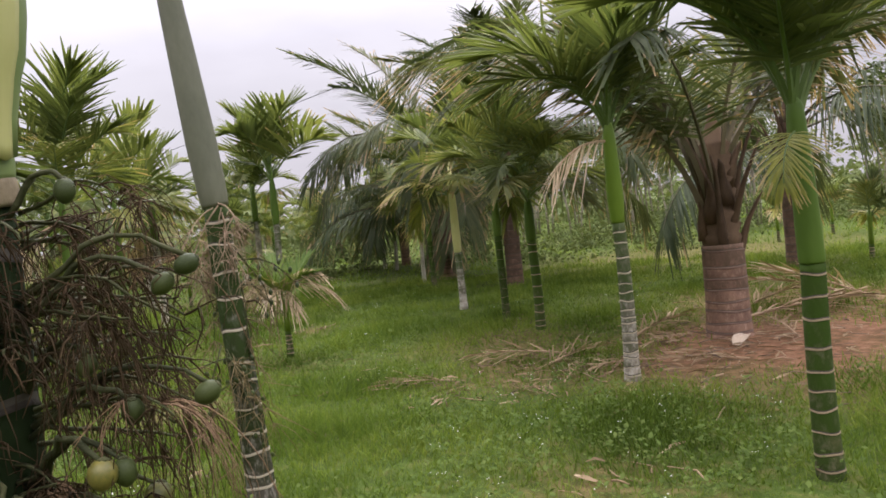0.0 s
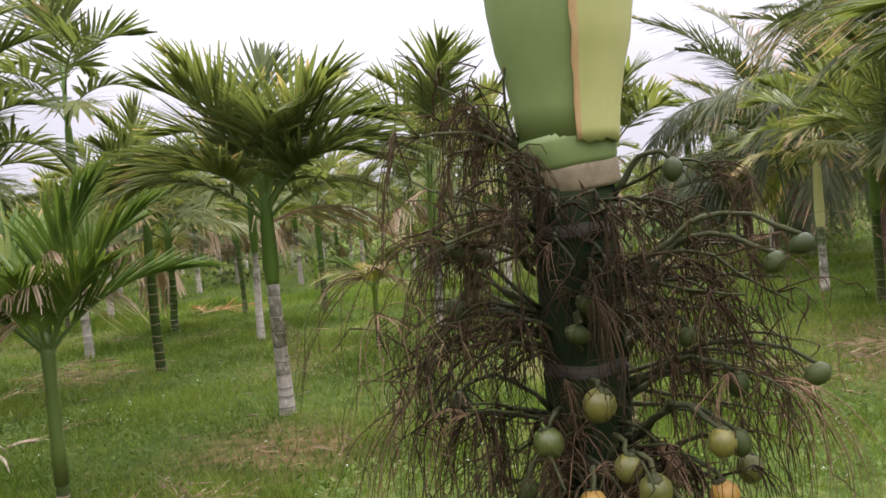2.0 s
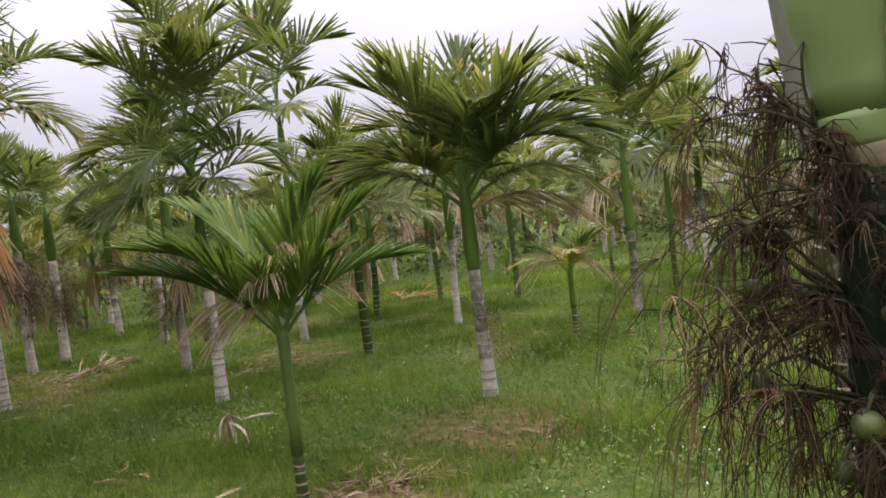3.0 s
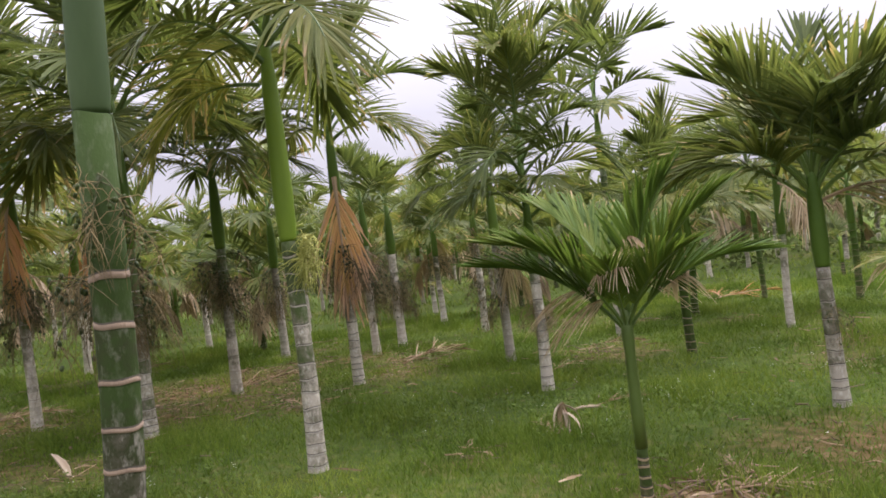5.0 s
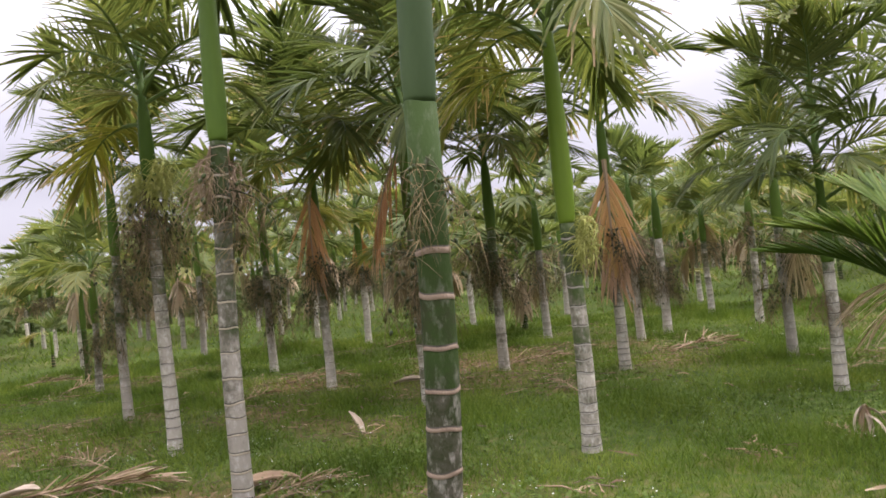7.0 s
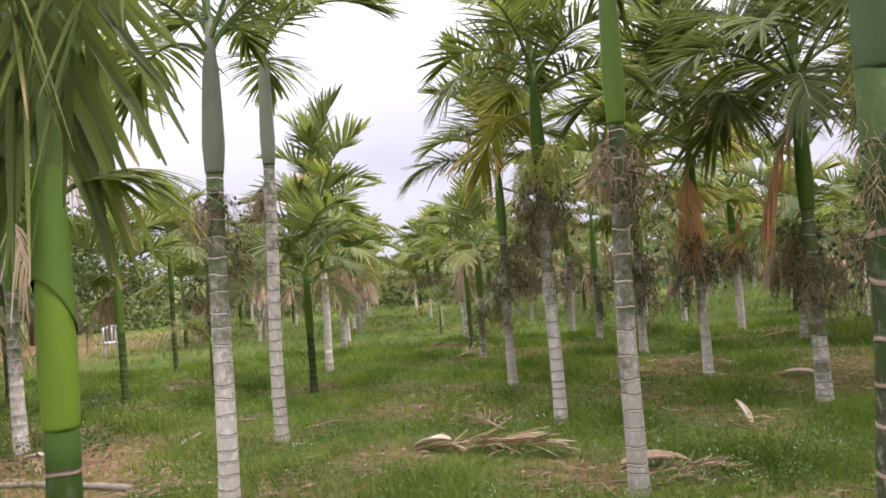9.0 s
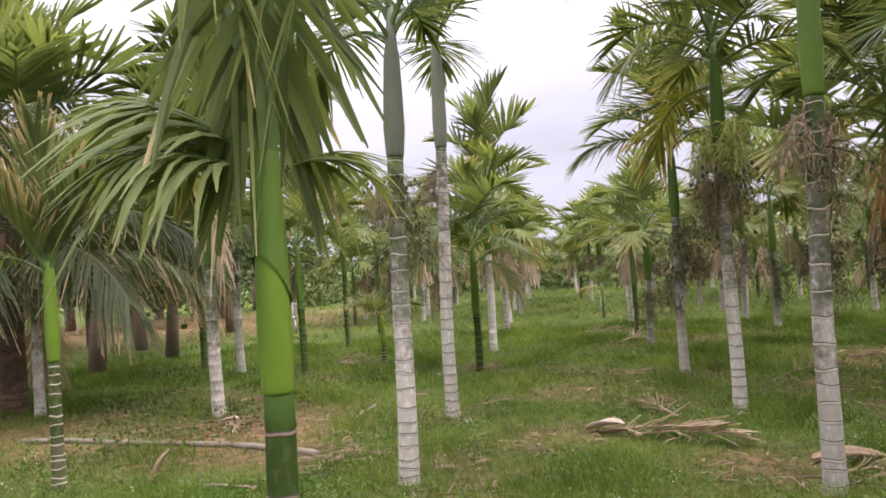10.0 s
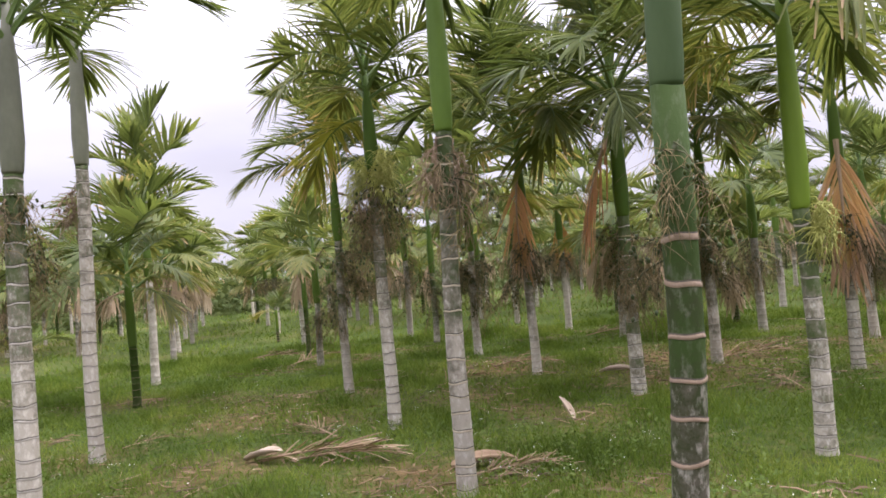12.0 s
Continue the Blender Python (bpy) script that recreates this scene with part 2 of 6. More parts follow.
M_HUSK_STRAND = plain("faded_flower_strand", (0.15, 0.10, 0.06), (0.34, 0.25, 0.165), 14.0, 0.85, spec=0.2)
M_STRAND_BUNCH = plain("brown_bunch_strand", (0.085, 0.066, 0.03), (0.25, 0.185, 0.09), 10.0, 0.85, spec=0.2)
M_STALK = plain("green_stalk", (0.026, 0.03, 0.011), (0.085, 0.088, 0.034), 30.0, 0.7, 0.4, spec=0.2)
M_NUT = plain("green_nut", (0.02, 0.032, 0.007), (0.06, 0.075, 0.018), 9.0, 0.55, 0.1, spec=0.25)
M_NUT_YELLOW = plain("ripening_nut", (0.04, 0.062, 0.014), (0.18, 0.15, 0.03), 3.0, 0.4, 0.05)
M_NUT_ORANGE = plain("ripe_orange_nut", (0.22, 0.15, 0.03), (0.50, 0.24, 0.05), 2.0, 0.4, 0.05)
M_FLOWERBUNCH = plain("yellow_flower_strand", (0.33, 0.34, 0.07), (0.48, 0.46, 0.13), 12.0, 0.6)
M_HUSK = plain("bleached_husk", (0.34, 0.26, 0.18), (0.55, 0.45, 0.34), 8.0, 0.75, 0.3, (1, 6, 1))
M_LOG = plain("weathered_wood", (0.14, 0.112, 0.08), (0.29, 0.235, 0.17), 5.0, 0.85, 0.5, (0.3, 4, 4))
M_FIBRE = plain("brown_leaf_fibre", (0.04, 0.027, 0.016), (0.135, 0.088, 0.052), 11.0, 0.9, 0.5, (1, 1, 0.3), 0.15)
M_TWIG = plain("brown_twig", (0.10, 0.07, 0.045), (0.24, 0.17, 0.11), 9.0, 0.85, 0.4)
M_STEM = plain("sapling_stem", (0.16, 0.14, 0.10), (0.32, 0.28, 0.22), 5.0, 0.85, 0.4)
M_WHITE = plain("white_petal", (0.62, 0.62, 0.55), (0.75, 0.74, 0.68), 30.0, 0.6)
M_PLASTIC = plain("white_plastic", (0.50, 0.52, 0.54), (0.60, 0.60, 0.60), 5.0, 0.4)
M_CABLE = plain("black_cable", (0.02, 0.02, 0.02), (0.03, 0.03, 0.03), 5.0, 0.6)
M_BLADE_RED = leaf_material("rust_leaf", (0.25, 0.09, 0.03), (0.36, 0.15, 0.05), (0.42, 0.22, 0.09), TAN, 1.1, 0.2, 0.8)

# ground: soil and thatch under the grass; "bare" is 1 where the earth is open
M_GROUND, gn, gl, gp = material("ground_soil")
g_at = gn.new("ShaderNodeAttribute")
g_at.attribute_name = "bare"
g_a, g_b, g_c = noise_node(gn, gl, 0.9, 6.0, 0.6), noise_node(gn, gl, 9.0, 6.0, 0.65), noise_node(gn, gl, 70.0, 3.0, 0.6)
g_earth = ramp(gn, [(0.3, (0.08, 0.043, 0.025)), (0.52, (0.18, 0.095, 0.053)), (0.75, (0.28, 0.17, 0.105))])
gl.new(g_b.outputs["Fac"], g_earth.inputs["Fac"])
g_green = ramp(gn, [(0.3, (0.032, 0.047, 0.011)), (0.5, (0.055, 0.086, 0.016)), (0.72, (0.092, 0.118, 0.027))])
gl.new(calc(gn, gl, "ADD", calc(gn, gl, "MULTIPLY", g_b.outputs["Fac"], 0.6), calc(gn, gl, "MULTIPLY", g_c.outputs["Fac"], 0.4)), g_green.inputs["Fac"])
g_f = calc(gn, gl, "ADD", g_at.outputs["Fac"], calc(gn, gl, "MULTIPLY", calc(gn, gl, "SUBTRACT", g_b.outputs["Fac"], 0.5), 1.1), True)
g_lit = mixed(gn, gl, calc(gn, gl, "MULTIPLY", calc(gn, gl, "SUBTRACT", g_a.outputs["Fac"], 0.5), 1.5, True), g_earth.outputs["Color"], (0.20, 0.125, 0.078))
gl.new(mixed(gn, gl, g_f, g_green.outputs["Color"], g_lit), gp.inputs["Base Color"])
gp.inputs["Roughness"].default_value = 0.95
gp.inputs["Specular IOR Level"].default_value = 0.05
bump(gn, gl, gp, g_c.outputs["Fac"], 0.6, 0.03)


# ---- mesh helpers ----
class Shape:
    """Vertices, faces, material slots and one UV a vertex, gathered and then made into one mesh."""

    def __init__(self):
        self.v, self.f, self.m, self.uv = [], [], [], []

    def add(self, verts, faces, slot=0, uvs=None):
        o = len(self.v)
        self.v += [tuple(q) for q in verts]
        self.f += [tuple(i + o for i in q) for q in faces]
        self.m += [slot] * len(faces)
        self.uv += list(uvs) if uvs is not None else [(0.0, 0.0)] * len(verts)

    def tube(self, pts, radii, sides=5, slot=0, v0=0.0):
        pts = [Vector(q) for q in pts]
        rings, uvs = [], []
        ref = Vector((0.31, 0.17, 0.93))
        for i, q in enumerate(pts):
            d = (pts[min(i + 1, len(pts) - 1)] - pts[max(i - 1, 0)])
            d = d.normalized() if d.length > 1e-9 else Vector((0, 0, 1))
            a = d.cross(ref)
            a = a.normalized() if a.length > 1e-4 else Vector((1, 0, 0))
            b = d.cross(a)
            for k in range(sides):
                w = 2 * math.pi * k / sides
                rings.append(q + (a * math.cos(w) + b * math.sin(w)) * radii[i])
                uvs.append((k / sides, v0 + i / max(1, len(pts) - 1)))
        n = len(pts)
        faces = [(i * sides + k, i * sides + (k + 1) % sides, (i + 1) * sides + (k + 1) % sides, (i + 1) * sides + k) for i in range(n - 1) for k in range(sides)]
        faces += [tuple(reversed(range(sides))), tuple((n - 1) * sides + k for k in range(sides))]
        self.add(rings, faces, slot, uvs)

    def mesh(self, name, mats, smooth=True):
        me = bpy.data.meshes.new(name)
        me.from_pydata(self.v, [], self.f)
        for mt in mats:
            me.materials.append(mt)
        me.polygons.foreach_set("material_index", np.array(self.m, dtype=np.int32))
        me.polygons.foreach_set("use_smooth", np.full(len(self.f), smooth))
        lv = np.zeros(len(me.loops), dtype=np.int32)
        me.loops.foreach_get("vertex_index", lv)
        layer = me.uv_layers.new(name="UVMap")
        layer.data.foreach_set("uv", np.array(self.uv, dtype=np.float32)[lv].ravel())
        me.update()
        return me


def part(name, me, parent, m=None, label=""):
    """One mesh object under a thing or under a part."""
    ob = new(name, me)
    ob.parent = parent
    if m is not None:
        ob.matrix_basis = m
    return tagged(ob, label)


def thing(name, m, label, category, group="", kind=""):
    ob = new(name)
    ob.matrix_basis = m
    ob.empty_display_size = 0.1
    return tagged(ob, label, category, group, kind)


def frond_shape(rng, length, a0, bend, pairs, ll, lw, start=0.16, fwd=(62, 20), vee=22, droop=0.18, seg=3, ragged=0.12, rad=0.019, twist=0.0, thick_base=1.0, jit=2.6):
    """A feather leaf from its base at the origin, rising along +x: rachis (slot 1) and folded leaflets (slot 0)."""
    s = Shape()
    n = 14
    pts, tang = [Vector((0, 0, 0))], []
    for i in range(n):
        u = (i + 0.5) / n
        a = radians(a0 - bend * u ** 1.25)
        d = Vector((math.cos(a), 0.10 * twist * u, math.sin(a))).normalized()
        tang.append(d)
        pts.append(pts[-1] + d * (length / n))
    tang.append(tang[-1])
    s.tube(pts, [rad * thick_base * (1 - 0.85 * (i / n) ** 0.7) + 0.002 for i in range(n + 1)], 5 if seg > 2 else 3, 1)
    for side in (-1, 1):
        for k in range(pairs):
            u = start + (1 - start) * ((k + 0.5 + rng.uniform(-0.3, 0.3)) / pairs)
            if rng.random() < ragged * 0.5:
                continue
            i = min(n - 1, int(u * n))
            f = u * n - i
            p0 = pts[i].lerp(pts[i + 1], f)
            T = tang[i].lerp(tang[min(n, i + 1)], f).normalized()
            B = Vector((0, 1, 0)) - T * T.y
            B.normalize()
            N = T.cross(B)
            if N.z < 0 and abs(T.z) < 0.9:
                N = -N
            w = (u - start) / (1 - start)
            ang = radians(fwd[0] + (fwd[1] - fwd[0]) * w + rng.uniform(-jit, jit))
            ve = radians(vee + rng.uniform(-2 * jit, 2 * jit))
            d = T * math.cos(ang) + (B * side * math.cos(ve) + N * math.sin(ve)) * math.sin(ang)
            d.normalize()
            W = T - d * T.dot(d)
            W.normalize()
            up = d.cross(W)
            lng = ll * (0.55 + 0.45 * math.sin(math.pi * min(1.0, 0.15 + 0.85 * w) ** 0.8)) * rng.uniform(0.82, 1.12)
            if rng.random() < ragged:
                lng *= rng.uniform(0.45, 0.8)
            wid = lw * rng.uniform(0.75, 1.2) * (1.25 if w > 0.9 else 1)
            dr = droop * rng.uniform(0.4, 1.7)
            verts, uvs, faces = [], [], []
            prof = [0.55, 1.0, 0.86, 0.28] if seg == 3 else ([0.5, 1.0, 0.32] if seg == 2 else [0.4, 1.0, 1.0, 0.75, 0.18])
            curl = rng.uniform(-0.12, 0.12)
            for j in range(seg + 1):
                q = j / seg
                c = p0 + d * (lng * q) + Vector((0, 0, -dr * lng * q * q)) + W * (curl * lng * q * q)
                h = wid * 0.5 * prof[j]
                if seg > 2:
                    verts += [c - W * h + up * h * 0.35, c, c + W * h + up * h * 0.35]
                    uvs += [(0, q), (0.5, q), (1, q)]
                else:
                    verts += [c - W * h, c + W * h]
                    uvs += [(0, q), (1, q)]
            for j in range(seg):
                if seg > 2:
                    o = j * 3
                    faces += [(o, o + 1, o + 4, o + 3), (o + 1, o + 2, o + 5, o + 4)]
                else:
                    o = j * 2
                    faces += [(o, o + 1, o + 3, o + 2)]
            s.add(verts, faces, 0, uvs)
    return s


def frond_set(tag, mats, specs, seed):
    out = []
    for i, sp in enumerate(specs):
        out.append(frond_shape(random.Random(seed + i), **sp).mesh(tag, mats, smooth=False))
    return out


ARECA, RACH = [M_LEAF, M_PETIOLE], dict(ll=0.54, lw=0.027, pairs=37, jit=4.5)
F_ERECT = frond_set("frond_erect", ARECA, [dict(a0=84, bend=26 + 14 * i, fwd=(74, 8), vee=26, droop=0.11, start=0.3, length=1.0, twist=i - 1, **RACH) for i in range(3)], 10)
F_MID = frond_set("frond_mid", ARECA, [dict(a0=70, bend=44 + 15 * i, fwd=(86, 8), vee=32, droop=0.13, start=0.3, length=1.0, twist=i - 1.5, **RACH) for i in range(4)], 20)
F_ARCH = frond_set("frond_arch", ARECA, [dict(a0=54, bend=56 + 15 * i, fwd=(88, 10), vee=28, droop=0.19, start=0.28, length=1.0, twist=1.5 - i, **RACH) for i in range(4)], 30)
F_LOW = frond_set("frond_low", [M_LEAF_OLD, M_PETIOLE], [dict(a0=34, bend=62 + 14 * i, fwd=(84, 16), vee=12, droop=0.30, start=0.26, length=1.0, twist=1 - i, **RACH) for i in range(3)], 40)
F_BROAD = frond_set("frond_broad", ARECA, [dict(a0=88, bend=18 + 10 * i, fwd=(150, 112), vee=-10, droop=0.3, start=0.22, length=1.35, ll=0.62, lw=0.055, pairs=12, seg=4, jit=9, thick_base=2.2) for i in range(3)], 45)
F_BROAD_LOW = frond_set("frond_broad_low", ARECA, [dict(a0=44, bend=40 + 14 * i, fwd=(52, 16), vee=-8, droop=0.5, start=0.3, length=0.52, ll=0.54, lw=0.034, pairs=17, seg=4, jit=7) for i in range(2)], 48)
F_FAN = frond_set("frond_fan", [M_LEAF_FRESH, M_PETIOLE], [dict(a0=60, bend=34 + 12 * i, pairs=44, fwd=(50, 10), vee=24, droop=0.06, start=0.24, length=0.9, ll=0.43, lw=0.021, rad=0.013, twist=i - 1) for i in range(3)], 47)
F_VEE = frond_set("frond_vee", [M_LEAF_TIPPED, M_PETIOLE], [dict(a0=82, bend=20 + 9 * i, pairs=36, fwd=(44, 8), vee=30, droop=0.08, start=0.14, length=0.95, ll=0.6, lw=0.028, twist=i - 1, jit=4) for i in range(3)], 46)
F_YELLOW = frond_set("frond_yellow", [M_LEAF_YELLOW, M_PETIOLE], [dict(a0=40 - 30 * i, bend=80, fwd=(64, 20), vee=10, droop=0.34, length=1.02, **RACH) for i in range(2)], 50)
F_DRY = frond_set("frond_dry", [M_DRY, M_PETIOLE_DRY], [dict(a0=10 - 25 * i, bend=75 - 20 * i, pairs=20, fwd=(40, 16), vee=-20, droop=0.75, ragged=0.3, length=1.0, ll=0.42, lw=0.02, jit=9) for i in range(3)], 60)
F_ORANGE = frond_set("frond_orange", [M_ORANGE, M_PETIOLE_DRY], [dict(a0=-62 - 14 * i, bend=22, pairs=26, fwd=(30, 10), vee=-6, droop=0.3, ragged=0.2, length=0.8, ll=0.46, lw=0.024, start=0.08, jit=8) for i in range(2)], 70)
LOW = dict(length=1.0, ll=0.54, lw=0.046, pairs=22, seg=2, rad=0.016, start=0.28)
L_ERECT = frond_set("far_frond_erect", ARECA, [dict(a0=85, bend=34 + 20 * i, fwd=(72, 10), vee=26, droop=0.06, twist=i, **LOW) for i in range(2)], 80)
L_MID = frond_set("far_frond_mid", ARECA, [dict(a0=70, bend=48 + 20 * i, fwd=(84, 10), vee=32, droop=0.08, twist=i - 1, **LOW) for i in range(3)], 82)
L_ARCH = frond_set("far_frond_arch", ARECA, [dict(a0=54, bend=60 + 18 * i, fwd=(86, 12), vee=26, droop=0.15, twist=1 - i, **LOW) for i in range(3)], 84)
L_LOW = frond_set("far_frond_low", [M_LEAF_OLD, M_PETIOLE], [dict(a0=30, bend=66, fwd=(80, 18), vee=10, droop=0.34, **LOW)], 86)
L_DRY = frond_set("far_frond_dry", [M_DRY, M_PETIOLE_DRY], [dict(a0=-20, bend=55, fwd=(38, 16), vee=-15, droop=0.7, length=0.9, ll=0.4, lw=0.06, pairs=9, seg=2)], 88)
COCO = [M_COCO, M_PETIOLE_COCO]
CL = dict(length=3.2, ll=0.8, lw=0.03, pairs=84, seg=2, start=0.2, rad=0.022, thick_base=1.5)
K_UP = frond_set("coco_frond_up", COCO, [dict(a0=76, bend=50 + 15 * i, fwd=(58, 24), vee=20, droop=0.22, twist=i - 1, **CL) for i in range(3)], 90)
K_ARCH = frond_set("coco_frond_arch", COCO, [dict(a0=50, bend=85 + 15 * i, fwd=(62, 26), vee=6, droop=0.45, twist=1 - i, **CL) for i in range(3)], 95)
K_LOW = frond_set("coco_frond_low", COCO, [dict(a0=22, bend=80, fwd=(60, 26), vee=-12, droop=0.7, **CL) for i in range(2)], 98)
K_DRY = frond_set("coco_frond_dry", [M_DRY, M_PETIOLE_DRY], [dict(a0=-15, bend=60, fwd=(50, 24), vee=-20, droop=0.8, **CL)], 99)


def strand(s, rng, p, d, length, r, seg=6, slot=0, sag=0.8, wobble=0.35):
    pts, q, v = [Vector(p)], Vector(p), Vector(d).normalized()
    for i in range(seg):
        v = (v + Vector((rng.uniform(-1, 1), rng.uniform(-1, 1), rng.uniform(-1, 1))) * wobble * 0.5 + Vector((0, 0, -sag / seg))).normalized()
        q = q + v * (length / seg)
        pts.append(q.copy())
    s.tube(pts, [r * (1 - 0.6 * i / seg) for i in range(seg + 1)], 3, slot)
    return pts


def nut_shape(s, c, r, lng, axis, slot=0):
    """An egg-shaped nut with a short cap."""
    axis = Vector(axis).normalized()
    prof = [(-1, 0.2), (-0.55, 0.85), (0.2, 1.0), (0.75, 0.62), (1.0, 0.15)]
    pts = [Vector(c) + axis * (lng * a) for a, _ in prof]
    s.tube(pts, [r * b for _, b in prof], 6, slot)


def bunch_mesh(seed, stems=9, strands=70, nuts=34, size=0.36, mats=None, seg=4, thin=0.0024, hang=0.0):
    """A nut bunch hung from the stem below the crownshaft: stalks, withered strands, small nuts."""
    rng = random.Random(seed)
    s = Shape()
    tips = []
    for i in range(stems):
        d = Vector((rng.uniform(0.1, 1) * (1 - 0.5 * hang), rng.uniform(-0.9, 0.9) * (1 - 0.5 * hang), rng.uniform(-0.6, 1.0) - hang))
        tips += strand(s, rng, (0, rng.uniform(-0.03, 0.03), rng.uniform(-0.16, 0.08)), d, size * rng.uniform(0.45, 1.0), 0.0065, 5, 1, 1.6, 0.5)[2:]
    for i in range(strands):
        p = rng.choice(tips)
        strand(s, rng, p, (rng.uniform(-0.8, 0.9), rng.uniform(-0.9, 0.9), rng.uniform(-1.2, 0.7)), size * rng.uniform(0.12, 0.7), thin * rng.uniform(0.6, 1.3), seg, 0, 1.9, 1.1)
    for i in range(nuts):
        p = rng.choice(tips) + Vector((rng.uniform(-0.05, 0.05), rng.uniform(-0.05, 0.05), rng.uniform(-0.12, 0.02)))
        nut_shape(s, p, 0.013, 0.019, (rng.uniform(-0.4, 0.4), rng.uniform(-0.4, 0.4), -1), 2)
    return s.mesh("fruit_stalk", mats or [M_STRAND_BUNCH, M_STALK, M_NUT])


BUNCH = [bunch_mesh(200 + i, 10, 170, 34, 0.5 + 0.06 * (i % 2), None, 3, 0.003, hang=0.15 * i) for i in range(4)]
BUNCH_PALE = [bunch_mesh(210 + i, 7, 150, 3, 0.46, [M_HUSK_STRAND, M_HUSK_STRAND, M_NUT], 4, 0.0034, hang=0.7) for i in range(2)]
BUNCH_FLOWER = [bunch_mesh(220, 12, 240, 0, 0.38, [M_FLOWERBUNCH, M_FLOWERBUNCH, M_NUT], 4, 0.0055)]
BUNCH_FAR = [bunch_mesh(230 + i, 7, 48, 6, 0.5, None, 3, 0.0055) for i in range(2)]


def stem_mesh(seed, r, top, switch, mats, gap=0.13, sides=14, flare=1.12, ring_proud=0.04, ring_h=0.012, wander=0.02, top_ratio=0.8, ring_top=99.0):
    """A ringed palm stem: each old leaf scar is a raised band."""
    rng = random.Random(seed)
    s = Shape()
    ax = lambda z: (wander * math.sin(1.7 * z + seed) * min(1, z), wander * math.cos(1.3 * z + seed * 2.1) * min(1, z))
    rad = lambda z: r * (1 + (flare - 1) * math.exp(-z / 0.12)) * (1 + (top_ratio - 1) * z / max(top, 0.5))
    prof, z = [(-0.06, rad(0) * 1.1, 0)], 0.0
    z = 0.04
    while z < top - 0.03:
        g = gap * rng.uniform(0.65, 1.3) * (0.6 + 0.5 * min(1, z / 1.0))
        h = ring_h * rng.uniform(0.6, 1.3)
        if z > ring_top:
            break
        b = rad(z)
        # rounder stems get slot 2 above each ring: its shadow line, put in as colour
        prof += [(z, b, 0), (z + 0.004, b * (1 + ring_proud), 1), (z + h, b * 0.995, 0)] if sides < 12 else [(z - 0.005, b, 0), (z, b, 0), (z + 0.002, b * (1 + ring_proud), 1), (z + h, b * (1 + ring_proud * 0.8), 1), (z + h + 0.003, b * 0.985, 2), (z + h + 0.010, b, 0)]
        z += max(g, h + 0.03)
    prof.append((top, rad(top), 0))
    per = 3 if sides < 12 else 6
    tone = [rng.random() for _ in range(len(prof) // per + 2)]
    verts, uvs, faces, slots = [], [], [], []
    for i, (zz, rr, _) in enumerate(prof):
        dx, dy = ax(max(0, zz))
        for k in range(sides):
            w = 2 * math.pi * k / sides
            g_ = (i - 1) // per
            wob = 1 + 0.012 * math.sin(3 * w + zz * 9) + (0.012 * math.sin(5 * w + g_) + 0.01 * math.sin(9 * w + 2.3 * g_) if prof[i][2] == 1 else 0)
            tilt = min(r, 0.07) * (0.08 * math.sin(w + g_ * 2.7) + 0.05 * math.sin(3 * w + g_ * 1.9))
            verts.append((dx + rr * wob * math.cos(w), dy + rr * wob * math.sin(w), zz + tilt))
            uvs.append((tone[max(0, i + 1) // per % len(tone)], zz - switch))
    for i in range(len(prof) - 1):
        for k in range(sides):
            faces.append((i * sides + k, i * sides + (k + 1) % sides, (i + 1) * sides + (k + 1) % sides, (i + 1) * sides + k))
            slots.append(2 if prof[i][2] == 2 else 1 if prof[i][2] and (per == 3 or prof[i + 1][2]) else 0)
    s.add(verts, faces, 0, uvs)
    s.m = slots
    faces_top = tuple((len(prof) - 1) * sides + k for k in range(sides))
    s.f.append(faces_top)
    s.m.append(0)
    return s.mesh("trunk", [*mats, M_RING_SHADE]), ax(top)


def lathe_mesh(name, prof, sides, mats, wave=0.0, seed=0):
    s = Shape()
    verts, uvs = [], []
    for i, (z, r) in enumerate(prof):
        for k in range(sides):
            w = 2 * math.pi * k / sides
            verts.append((r * math.cos(w) * (1 + wave * math.sin(2 * w + seed)), r * math.sin(w), z + wave * 0.3 * r * math.sin(w + i + seed)))
            uvs.append((k / sides, z))
    n = len(prof)
    faces = [(i * sides + k, i * sides + (k + 1) % sides, (i + 1) * sides + (k + 1) % sides, (i + 1) * sides + k) for i in range(n - 1) for k in range(sides)]
    faces += [tuple(reversed(range(sides))), tuple((n - 1) * sides + k for k in range(sides))]
    s.add(verts, faces, 0, uvs)
    return s.mesh(name, mats)


def spear_mesh(length):
    s = Shape()
    s.tube([(0, 0, 0), (0.01, 0, length * 0.4), (0.03, 0.01, length * 0.8), (0.05, 0.015, length)], [0.018, 0.016, 0.012, 0.003], 6)
    return s.mesh("spear_leaf", [M_PETIOLE])


SPEAR = spear_mesh(1.1)
FAR_TRUNKS = [stem_mesh(300 + i, 0.065, 2.0, 1.1 + 0.3 * i, [M_BARK, M_SCAR_PALE], gap=0.2, sides=7) for i in range(3)]
FAR_TRUNK_GREEN = stem_mesh(310, 0.06, 2.0, 0.2, [M_BARK_GREEN, M_SCAR_PALE], gap=0.2, sides=7)
FAR_SHAFT = lathe_mesh("crownshaft", [(0, 0.062), (0.08, 0.068), (0.5, 0.058), (0.9, 0.042)], 8, [M_SHAFT])


